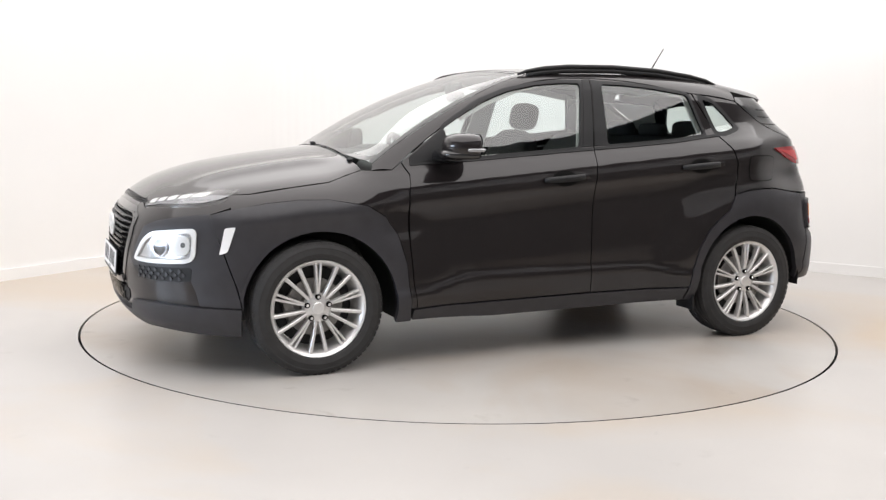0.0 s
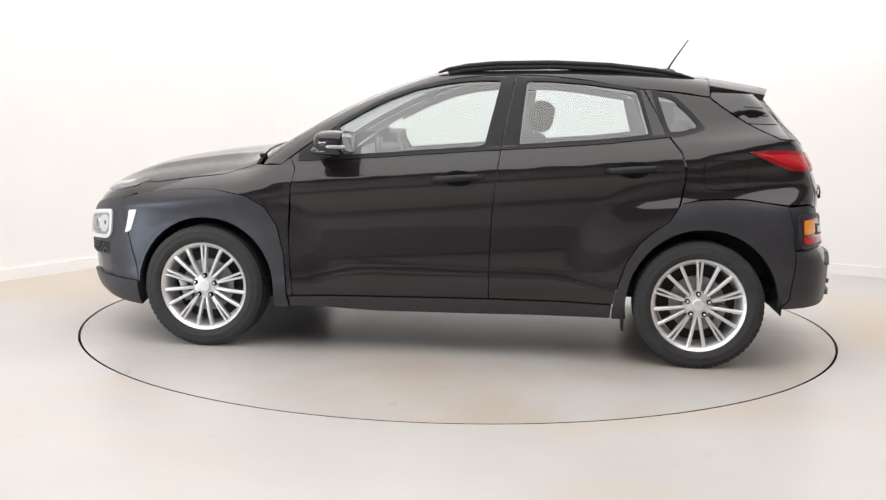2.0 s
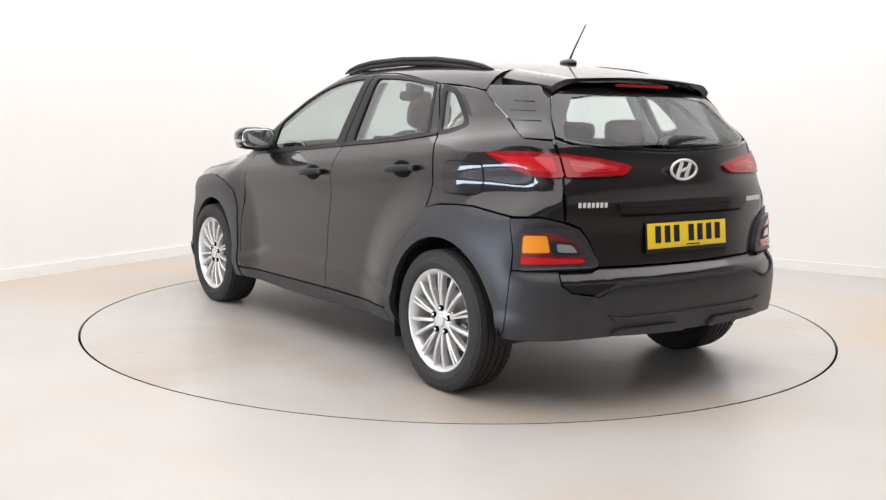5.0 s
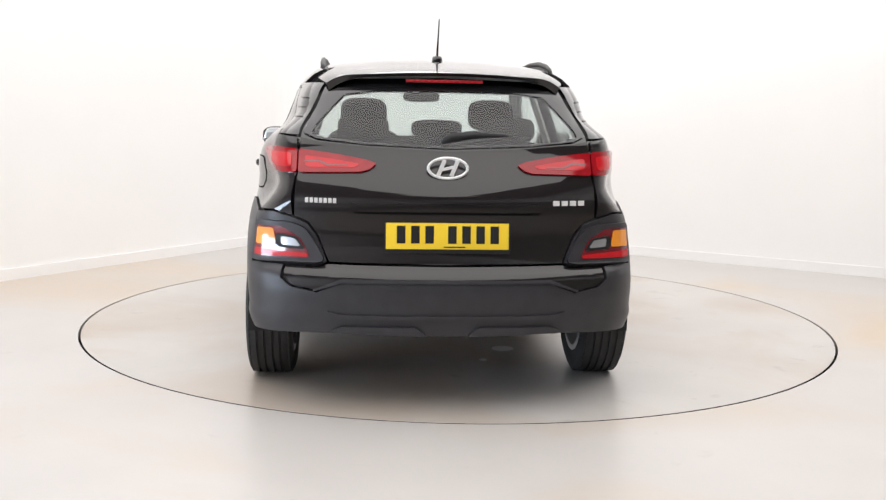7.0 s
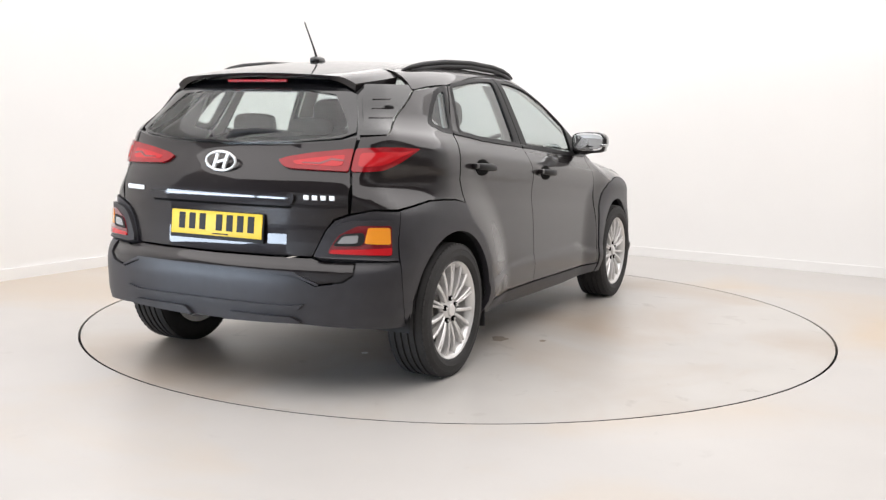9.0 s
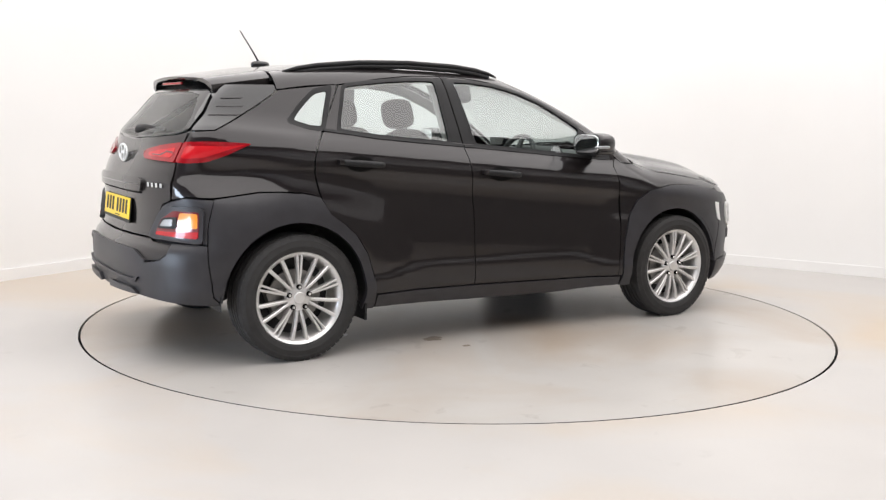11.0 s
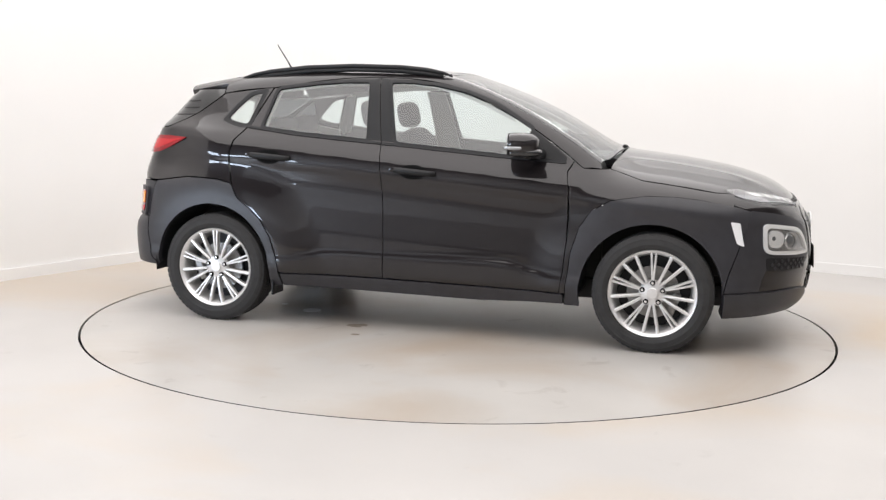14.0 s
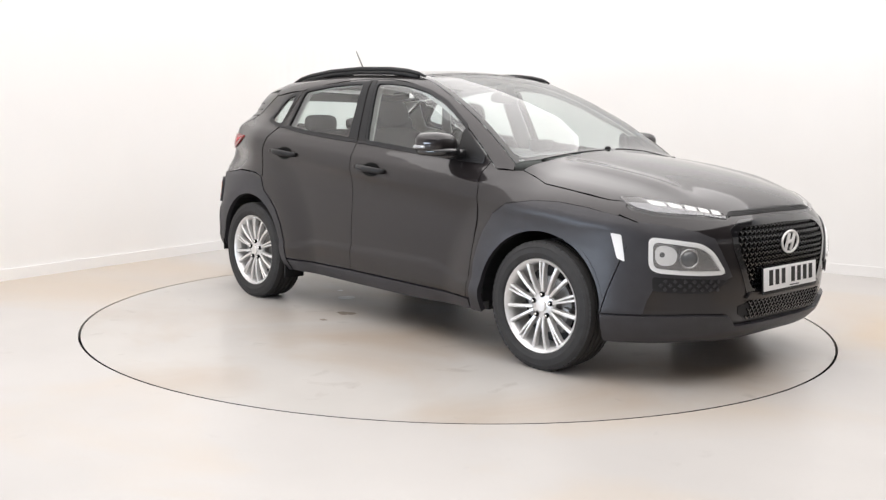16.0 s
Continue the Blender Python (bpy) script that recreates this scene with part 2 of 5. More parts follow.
# black sheet added below the disc so the rim gap looks shaded
vs = [(DISC_R * 1.05 * math.cos(2 * math.pi * i / 64), DISC_R * 1.05 * math.sin(2 * math.pi * i / 64), -0.06) for i in range(64)]
tagged(link_mesh("gap_shade_sheet", vs, [tuple(range(64))], GAP_SHADE), "black sheet under the turntable, shade for the rim gap", "floor", kind="structure")


def make_turntable():
    root = new("turntable")
    tagged(root, "round pale grey floor turntable with dark rim gap", "turntable")
    prof = [(0.0, -0.03), (DISC_R - 0.0075, -0.03), (DISC_R - 0.0075, -0.002), (DISC_R - 0.0090, 0.0), (DISC_R * 0.5, 0.0), (0.0, 0.0)]
    vs, fs = [], []
    n, k = 192, len(prof)
    for i in range(n):
        a = 2 * math.pi * i / n
        vs += [(r * math.cos(a), r * math.sin(a), z) for r, z in prof]
    for i in range(n):
        j = (i + 1) % n
        for q in range(k - 1):
            fs.append((i * k + q, j * k + q, j * k + q + 1, i * k + q + 1))
    link_mesh("disc", vs, fs, DISC, root)
    # ring coloured near black: paints the shade inside the rim gap
    vs, fs = [], []
    for i in range(n):
        a = 2 * math.pi * i / n
        vs += [(r * math.cos(a), r * math.sin(a), z) for r, z in ((DISC_R - 0.0085, -0.0015), (DISC_R - 0.0055, -0.0015), (DISC_R - 0.0055, -0.04), (DISC_R - 0.0085, -0.04))]
    for i in range(n):
        j = (i + 1) % n
        for q in range(4):
            fs.append((i * 4 + q, j * 4 + q, j * 4 + (q + 1) % 4, i * 4 + (q + 1) % 4))
    link_mesh("rim", vs, fs, GAP_SHADE, root, "rim ring coloured dark as gap shade")
    # worn marks lying on the disc: pale round filler spots and dark scuffs
    rnd = random.Random(4)
    for name, x, y, a, b, turn, mat in (("filler_spot", -0.918, -0.170, 0.062, 0.060, 0, WHITE), ("filler_spot", -1.169, -0.033, 0.020, 0.018, 0, WHITE),
                                        ("scuff_mark", -0.485, -0.505, 0.066, 0.048, 28, SCUFF), ("scuff_mark", -0.409, -0.744, 0.028, 0.022, 10, SCUFF)):
        n = 22
        m = Matrix.Translation((x, y, 0)) @ Matrix.Rotation(radians(turn), 4, "Z")
        ring = [m @ Vector((a * math.cos(2 * math.pi * i / n) * rnd.uniform(0.88, 1.08), b * math.sin(2 * math.pi * i / n) * (rnd.uniform(0.5, 1.3) if mat is SCUFF else 1.0), 0.0)) for i in range(n)]
        vs = [p + Vector((0, 0, 0.0012)) for p in ring] + [p for p in ring]
        fs = [tuple(range(n))] + [(i, n + i, n + (i + 1) % n, (i + 1) % n) for i in range(n)]
        link_mesh(name, vs, fs, mat, root, "pale round filler spot" if mat is WHITE else "dark scuff mark")
    return root


turntable = make_turntable()


# ---- the car's body: one smooth solid, from which panels are taken ----
def table(*pts):
    """A smooth curve through (position, value) points."""
    xs = np.array([p[0] for p in pts], float)
    ys = np.array([p[1] for p in pts], float)
    sl = np.diff(ys) / np.diff(xs)
    tn = np.concatenate([[sl[0]], np.where(sl[:-1] * sl[1:] > 0, 2 * sl[:-1] * sl[1:] / (sl[:-1] + sl[1:] + 1e-12), 0), [sl[-1]]])
    X = np.linspace(xs[0], xs[-1], 3000)
    i = np.clip(np.searchsorted(xs, X) - 1, 0, len(xs) - 2)
    h = xs[i + 1] - xs[i]
    t = (X - xs[i]) / h
    Y = (ys[i] * (1 + 2 * t) * (1 - t) ** 2 + tn[i] * h * t * (1 - t) ** 2 + ys[i + 1] * t * t * (3 - 2 * t) + tn[i + 1] * h * t * t * (t - 1))
    k = np.ones(41) / 41
    Y = np.convolve(np.pad(Y, 20, mode="reflect", reflect_type="odd"), k, "valid")
    return lambda q: np.interp(q, X, Y)


FLANK = table((-0.95, 0.80), (-0.80, 0.850), (-0.64, 0.862), (-0.55, 0.8612), (-0.45, 0.857), (-0.36, 0.850), (-0.285, 0.843), (-0.22, 0.847), (-0.165, 0.857), (-0.10, 0.848), (-0.04, 0.815), (0.0, 0.786),
              (0.08, 0.757), (0.37, 0.637), (0.55, 0.545))
SPINE = table((-2.2, 1.30), (-1.9, 1.385), (-1.65, 1.447), (-1.5, 1.475), (-1.2, 1.518), (-0.9, 1.540), (-0.5, 1.552), (-0.1, 1.543), (0.083, 1.522), (0.207, 1.486),
              (0.424, 1.406), (0.643, 1.306), (0.832, 1.199), (0.97, 1.122), (1.07, 1.085), (1.2, 1.066), (1.37, 1.046), (1.53, 1.022), (1.70, 0.99),
              (1.86, 0.943), (2.01, 0.872), (2.1, 0.80), (2.3, 0.60))
NOSE = table((0.05, 1.86), (0.20, 2.02), (0.28, 2.11), (0.38, 2.14), (0.55, 2.15), (0.68, 2.14), (0.78, 2.105), (0.86, 2.055), (0.95, 1.98), (1.3, 1.7))
TAIL = table((0.05, -1.86), (0.24, -1.98), (0.33, -2.030), (0.50, -2.042), (0.57, -2.032), (0.63, -1.985), (0.75, -1.972), (0.88, -1.976), (0.95, -1.958), (1.02, -1.927),
             (1.09, -1.893), (1.14, -1.875), (1.25, -1.775), (1.40, -1.645), (1.6, -1.46))


def step(e0, e1, v):
    t = np.clip((v - e0) / (e1 - e0), 0, 1)
    return t * t * (3 - 2 * t)


def smax(a, b, k):
    h = np.maximum(k - np.abs(a - b), 0) / k
    return np.maximum(a, b) + h * h * k * 0.25


def half_width(x, z):
    s = z - (1.066 - 0.086 * x)
    y = FLANK(s)
    crease = 0.455 - 0.07 * step(0.42, 0.80, x) - 0.05 * step(-0.55, -0.85, x)
    y = y + 0.012 * step(crease + 0.025, crease - 0.025, z) - 0.030 * step(0.34, 0.20, z)
    y = y - 0.10 * np.clip((x - 1.0) / 1.0, 0, 1.3) ** 2 - 0.085 * np.clip((-1.1 - x) / 0.9, 0, 1.2) ** 2
    y = y - 0.115 * np.clip((-0.6 - x) / 1.1, 0, 1.2) ** 2 * step(-0.06, 0.08, s)
    y = y - 0.075 * step(-1.30, -1.78, x) * step(0.80, 0.97, z) * step(1.32, 1.08, z)
    for hx in (1.30, -1.30):
        y = y + 0.040 * step(0.72, 0.43, np.hypot(x - hx, z - 0.325)) * step(0.1, 0.25, z)
    return y


def solid(P):
    x, y, z = P[:, 0], np.abs(P[:, 1]), P[:, 2]
    a = y - half_width(x, z)
    crown = 0.05 + 0.004 * step(-0.1, 0.7, x) + 0.040 * step(0.85, 1.2, x)
    b = z - (SPINE(x) - crown * (y / 0.65) ** 2 + 0.015 * step(1.05, 1.25, x) * step(1.98, 1.65, x) * np.exp(-((y - 0.47) / 0.06) ** 2))
    f = x - (NOSE(z) - 0.31 * (y / 0.8) ** 3.5)
    r = TAIL(z) + 0.09 * (y / 0.65) ** 3 - x
    return smax(smax(smax(a, b, 0.11), f, 0.10), r, 0.09)


def gradient(P, h=0.004):
    g = np.zeros_like(P)
    for k in range(3):
        d = np.zeros(3)
        d[k] = h
        g[:, k] = solid(P + d) - solid(P - d)
    return g / (np.linalg.norm(g, axis=1, keepdims=True) + 1e-12)


AXIS = {"front": 1.30, "tail": -1.30}
WRAP = 0.9


def rays(proj, uv):
    """Outer starting points and inward directions of a projection."""
    n = len(uv)
    u, v = uv[:, 0], uv[:, 1]
    o, d = np.zeros((n, 3)), np.zeros((n, 3))
    if proj == "side":
        o[:, 0], o[:, 1], o[:, 2] = u, 1.3, v
        d[:, 1] = -1
    elif proj == "top":
        o[:, 0], o[:, 1], o[:, 2] = u, v, 1.9
        d[:, 2] = -1
    elif proj == "rear":
        o[:, 0], o[:, 1], o[:, 2] = -2.6, u, v
        d[:, 0] = 1
    elif proj == "nose":
        o[:, 0], o[:, 1], o[:, 2] = 2.7, u, v
        d[:, 0] = -1
    else:
        sx = 1 if proj == "front" else -1
        a = u / WRAP
        d[:, 0], d[:, 1] = -sx * np.cos(a), -np.sin(a)
        o[:, 0], o[:, 1], o[:, 2] = AXIS[proj], 0, v
        o -= d * 1.4
    return o, d


def settle(proj, uv, reach=1.45):
    """Points of the solid's surface under a projection."""
    uv = np.asarray(uv, float).reshape(-1, 2)
    o, d = rays(proj, uv)
    t = np.zeros(len(uv))
    for _ in range(44):
        t = np.clip(t + 0.62 * solid(o + d * t[:, None]), 0, reach)
    return o + d * t[:, None]


def wrap(proj, pts):
    """Points given as ('s', x, z) on the flank or ('e', y, z) on the end face, turned into the wrapped plane."""
    end = "nose" if proj == "front" else "rear"
    sx = 1 if proj == "front" else -1
    out = [None] * len(pts)
    for kind, way in (("s", "side"), ("e", end)):
        which = [i for i, q in enumerate(pts) if q[0] == kind]
        if which:
            for i, p in zip(which, settle(way, [pts[i][1:] for i in which])):
                out[i] = (WRAP * math.atan2(p[1], sx * (p[0] - AXIS[proj])), pts[i][2])
    return out


def rounded(pts, r=0.02, times=2):
    """A polygon with its corners cut back by at most r, again and again."""
    pts = [Vector(p) for p in pts]
    for i in range(times):
        out = []
        for k, p in enumerate(pts):
            for q in (pts[k - 1], pts[(k + 1) % len(pts)]):
                e = q - p
                out.append(p + e * min(0.27, r / max(e.length, 1e-6)))
        pts, r = out, r * 0.45
    return [tuple(p) for p in pts]


def shrink(pts, d):
    """A polygon drawn in by d all round."""
    n = len(pts)
    area = sum(pts[i][0] * pts[(i + 1) % n][1] - pts[(i + 1) % n][0] * pts[i][1] for i in range(n))
    sg = 1 if area > 0 else -1
    out = []
    for i in range(n):
        a, p, b = Vector(pts[i - 1]), Vector(pts[i]), Vector(pts[(i + 1) % n])
        e1, e2 = (p - a), (b - p)
        if e1.length < 1e-7 or e2.length < 1e-7:
            out.append(tuple(p))
            continue
        n1, n2 = Vector((-e1.y, e1.x)).normalized(), Vector((-e2.y, e2.x)).normalized()
        m = n1 + n2
        m = m / max(m.dot(n1), 0.35) if m.length > 1e-6 else n1
        out.append(tuple(p + m * (sg * d)))
    return out


def arc(cx, cz, r, a0, a1, n, rz=None):
    return [(cx + r * math.cos(radians(a0 + (a1 - a0) * i / (n - 1))), cz + (rz or r) * math.sin(radians(a0 + (a1 - a0) * i / (n - 1)))) for i in range(n)]


def flat_grid(outer, holes, cell):
    from mathutils.geometry import tessellate_polygon
    loops = [[Vector((*p, 0)) for p in poly] for poly in (outer, *holes)]
    tris = tessellate_polygon(loops)
    allp = [p for l in loops for p in l]
    bm = bmesh.new()
    vs = [bm.verts.new(p) for p in allp]
    for t in tris:
        try:
            bm.faces.new([vs[i] for i in t])
        except ValueError:
            pass
    bmesh.ops.remove_doubles(bm, verts=bm.verts, dist=1e-5)
    lo = [min(p[k] for p in allp) for k in (0, 1)]
    hi = [max(p[k] for p in allp) for k in (0, 1)]
    for k in (0, 1):
        no = (1, 0, 0) if k == 0 else (0, 1, 0)
        q = math.ceil(lo[k] / cell) * cell
        while q < hi[k]:
            co = (q, 0, 0) if k == 0 else (0, q, 0)
            bmesh.ops.bisect_plane(bm, geom=bm.verts[:] + bm.edges[:] + bm.faces[:], plane_co=co, plane_no=no, dist=1e-6)
            q += cell
    bm.verts.ensure_lookup_table()
    for i, v in enumerate(bm.verts):
        v.index = i
    uv = np.array([(v.co.x, v.co.y) for v in bm.verts])
    faces = [[v.index for v in f.verts] for f in bm.faces]
    rim = [(e.verts[0].index, e.verts[1].index) for e in bm.edges if len(e.link_faces) == 1]
    bm.free()
    return uv, faces, rim


def panel(name, proj, outer, mat, parent, holes=(), off=0.0, depth=0.018, cell=0.035, label="", gap=0.0025, sides=(1,), lip=0.0, shape=None):
    """A panel of the body: an outline in a projection, laid on the solid, off metres proud of it, with edges depth metres deep."""
    outer = shrink(outer, gap) if gap else outer
    uv, faces, rim = flat_grid(outer, holes, cell)
    P = settle(proj, uv)
    N = gradient(P)
    extra = off if shape is None else off + shape(P)
    P = P + N * np.reshape(extra, (-1, 1)) if shape is not None else P + N * off
    c = P[faces[0][0]], P[faces[0][1]], P[faces[0][2]]
    flip = np.dot(np.cross(c[1] - c[0], c[2] - c[0]), N[faces[0][0]]) < 0
    if flip:
        faces = [f[::-1] for f in faces]
    done = []
    n = len(P)
    rimv = sorted({i for e in rim for i in e})
    at = {v: i for i, v in enumerate(rimv)}
    top = P[rimv]
    low = P[rimv] - N[rimv] * depth
    V = np.concatenate([P, top, low])
    m = len(rimv)
    # the edge faces look away from the panel
    fs2 = []
    owner = {}
    for f in faces:
        for i in range(len(f)):
            owner[(f[i], f[(i + 1) % len(f)])] = True
    for a, b in rim:
        if (a, b) in owner:
            a, b = b, a
        fs2.append((n + at[a], n + at[b], n + m + at[b], n + m + at[a]))
    nn = np.zeros_like(V)
    nn[:n] = N
    for f in fs2:
        w = np.cross(V[f[1]] - V[f[0]], V[f[2]] - V[f[0]])
        w = w / (np.linalg.norm(w) + 1e-12)
        for i in f:
            nn[i] += w
    nn /= np.linalg.norm(nn, axis=1, keepdims=True) + 1e-12
    allf = faces + fs2
    for sd in sides:
        VV, NN, FF = V.copy(), nn.copy(), allf
        if sd < 0:
            VV[:, 1] *= -1
            NN[:, 1] *= -1
            FF = [f[::-1] for f in allf]
        me = bpy.data.meshes.new(name)
        me.from_pydata(VV.tolist(), [], FF)
        me.shade_smooth()
        me.normals_split_custom_set_from_vertices(NN.tolist())
        me.materials.append(mat)
        ob = new(name, me)
        ob.parent = parent
        done.append(tagged(ob, label))
    return done


car = new("car")
tagged(car, "black crossover car with grey plastic cladding on a turntable", "car")
BOTH = (1, -1)

# outlines on the flank, (x, z) in metres
DOOR_TOP = [(0.845, 1.022), (0.661, 1.156), (0.487, 1.263), (0.312, 1.349), (0.134, 1.418), (-0.015, 1.453), (-0.164, 1.470), (-0.335, 1.476)]
DOOR_TOP_R = [(-0.335, 1.476), (-0.523, 1.470), (-0.701, 1.452), (-0.849, 1.427), (-0.996, 1.406)]
FRONT_GLASS = [(0.60, 1.195), (0.371, 1.330), (0.194, 1.396), (0.015, 1.434), (-0.135, 1.449), (-0.269, 1.451), (-0.192, 1.097), (0.122, 1.071), (0.416, 1.046), (0.60, 1.032)]
REAR_GLASS_LINE = [(-0.389, 1.450), (-0.523, 1.449), (-0.701, 1.437), (-0.908, 1.411), (-0.965, 1.402), (-1.034, 1.172), (-0.815, 1.145), (-0.523, 1.121), (-0.362, 1.108)]
QUARTER_GLASS = [(-1.055, 1.385), (-1.142, 1.362), (-1.220, 1.290), (-1.285, 1.218), (-1.195, 1.190), (-1.125, 1.183)]

front_door = panel("front_door", "side", DOOR_TOP + [(-0.275, 1.086), (-0.254, 0.899), (-0.239, 0.723), (-0.233, 0.486), (-0.234, 0.318), (0.799, 0.300), (0.815, 0.431),
                   (0.829, 0.600), (0.826, 0.877), (0.812, 0.965)], PAINT, car, holes=[rounded(FRONT_GLASS, 0.012)], sides=BOTH, cell=0.024)
rear_door = panel("rear_door", "side", DOOR_TOP_R + [(-1.06, 1.285), (-1.127, 1.165), (-1.185, 1.090), (-1.207, 1.02), (-1.208, 0.95), (-1.182, 0.825), (-1.137, 0.743), (-1.060, 0.695), (-0.990, 0.630), (-0.930, 0.533), (-0.891, 0.413),
                  (-0.874, 0.318), (-0.234, 0.318), (-0.233, 0.486), (-0.239, 0.723), (-0.254, 0.899), (-0.275, 1.086)], PAINT, car, holes=[rounded(REAR_GLASS_LINE, 0.012)], sides=BOTH, cell=0.024)
for door, line, tag in ((front_door, FRONT_GLASS, ""), (rear_door, REAR_GLASS_LINE, "")):
    for d, sd in zip(door, BOTH):
        panel("window_pane", "side", rounded(line, 0.012), GLASS, d, off=-0.005, depth=0.003, gap=-0.003, sides=(sd,))
panel("quarter_pane", "side", rounded(QUARTER_GLASS, 0.012), GLASS, car, off=-0.003, depth=0.003, gap=-0.002, sides=BOTH)

# dark window surrounds
def surround(name, line, grow, parent, sd, off=0.002):
    inner = rounded(shrink(line, 0.006), 0.012)
    panel(name, "side", rounded(shrink(line, -grow), 0.016), TRIM, parent, holes=[inner], off=off, depth=0.012, gap=0, sides=(sd,), cell=0.05)


for i, sd in enumerate(BOTH):
    surround("window_seal", FRONT_GLASS, 0.012, front_door[i], sd)
    surround("window_seal", REAR_GLASS_LINE, 0.012, rear_door[i], sd)
    surround("window_seal", QUARTER_GLASS, 0.018, car, sd, off=0.001)
    # gloss pillar covers and belt mouldings
    panel("pillar_cover", "side", [(-0.283, 1.468), (-0.331, 1.470), (-0.276, 1.105), (-0.206, 1.100)], TRIM, front_door[i], off=0.003, depth=0.004, gap=0.002, sides=(sd,))
    panel("pillar_cover", "side", [(-0.339, 1.470), (-0.383, 1.464), (-0.352, 1.112), (-0.281, 1.106)], TRIM, rear_door[i], off=0.003, depth=0.004, gap=0.002, sides=(sd,))
    panel("mirror_sail", "side", [(0.80, 1.045), (0.62, 1.175), (0.585, 1.180), (0.585, 1.036), (0.80, 1.018)], TRIM, front_door[i], off=0.004, depth=0.006, gap=0.0, sides=(sd,))
    panel("belt_moulding", "side", [(0.80, 1.018), (0.416, 1.043), (0.122, 1.067), (-0.20, 1.093), (-0.272, 1.098), (-0.271, 1.083), (-0.20, 1.079), (0.122, 1.053), (0.416, 1.029), (0.80, 1.004)],
          TRIM, front_door[i], off=0.005, depth=0.01, gap=0, sides=(sd,))
    panel("belt_moulding", "side", [(-0.279, 1.099), (-0.523, 1.117), (-0.815, 1.141), (-1.045, 1.170), (-1.12, 1.178), (-1.122, 1.165), (-1.045, 1.156), (-0.815, 1.127), (-0.523, 1.103), (-0.278, 1.085)],
          TRIM, rear_door[i], off=0.005, depth=0.01, gap=0, sides=(sd,))

# roof, cant rails and screens
rail_out = [tuple(settle("side", [p])[0][:2]) for p in DOOR_TOP + DOOR_TOP_R[1:] + [(-1.172, 1.394), (-1.30, 1.375)]]
ROOF_FRONT, ROOF_REAR = 0.055, -1.335
WS_SIDE = [(0.985, 0.735), (0.75, 0.685), (0.45, 0.625), (0.20, 0.578), (ROOF_FRONT - 0.02, 0.555)]
panel("roof_side_rail", "top", rail_out + [(ROOF_REAR, rail_out[-1][1] - 0.005), (ROOF_REAR, 0.53), (-0.9, 0.552), (-0.3, 0.560)] + WS_SIDE[::-1] + [(1.0, 0.765), (0.90, 0.79)],
      PAINT, car, sides=BOTH)
panel("roof", "top", [(ROOF_FRONT + 0.02, 0.0), (ROOF_FRONT + 0.01, 0.3), (ROOF_FRONT - 0.02, 0.555), (-0.3, 0.560), (-0.9, 0.552), (ROOF_REAR, 0.53), (ROOF_REAR - 0.01, 0), (ROOF_REAR, -0.53), (-0.9, -0.552),
      (-0.3, -0.560), (ROOF_FRONT - 0.02, -0.555), (ROOF_FRONT + 0.01, -0.3)], PAINT, car)
ws = [(x, y) for x, y in WS_SIDE]
ws_line = [(1.075, 0.0), (1.06, 0.4), (1.02, 0.64)] + ws + [(ROOF_FRONT + 0.01, 0.3), (ROOF_FRONT + 0.02, 0)]
ws_line = ws_line + [(x, -y) for x, y in ws_line[-2:0:-1]]
panel("windscreen", "top", ws_line, SCREEN, car, off=-0.003, depth=0.004, gap=0.002, cell=0.05)
band = shrink(ws_line, 0.028)
panel("windscreen_band", "top", ws_line, GLOSS, car, holes=[rounded(band, 0.03)], off=-0.0015, depth=0.002, gap=0.003, cell=0.06)

# bonnet and wings
HOOD_EDGE = [(1.04, 0.735), (1.12, 0.735), (1.22, 0.765), (1.40, 0.765), (1.60, 0.752), (1.70, 0.722), (1.85, 0.64), (1.965, 0.50), (2.005, 0.36), (2.02, 0.18), (2.025, 0.0)]
hood_line = [(1.085, 0.0), (1.07, 0.4)] + HOOD_EDGE
panel("bonnet", "top", hood_line + [(x, -y) for x, y in hood_line[-2:0:-1]], PAINT, car)
box("cowl", (1.02, 0, 1.008), (0.14, 1.02, 0.05), TRIM, car, bevel=0.015)

hood_side = [tuple(settle("top", [p])[0]) for p in HOOD_EDGE]


def wrap_xyz(proj, p):
    sx = 1 if proj == "front" else -1
    return (WRAP * math.atan2(p[1], sx * (p[0] - AXIS[proj])), p[2])


ARCH_F = [(0.835, 0.30), (0.853, 0.52), (0.897, 0.669), (0.960, 0.760), (1.06, 0.818), (1.239, 0.846), (1.388, 0.846), (1.538, 0.831), (1.719, 0.800)]
front_edge = wrap("front", [("s", 1.719, 0.800)])[0]
wing = [wrap_xyz("front", p) for p in hood_side[0:6]]
wing_line = wing + wrap("front", [("s", 1.655, 0.865), ("s", 1.70, 0.805)]) + wrap("front", [("s", x, z) for x, z in ARCH_F[::-1]]) + \
    wrap("front", [("s", 0.801, 0.30), ("s", 0.816, 0.431), ("s", 0.830, 0.60), ("s", 0.827, 0.877), ("s", 0.813, 0.965), ("s", 0.846, 1.021)]) + \
    [wrap_xyz("front", p) for p in settle("top", [(0.90, 0.788), (1.0, 0.763)])]
wings = panel("wing", "front", wing_line, PAINT, car, sides=BOTH)

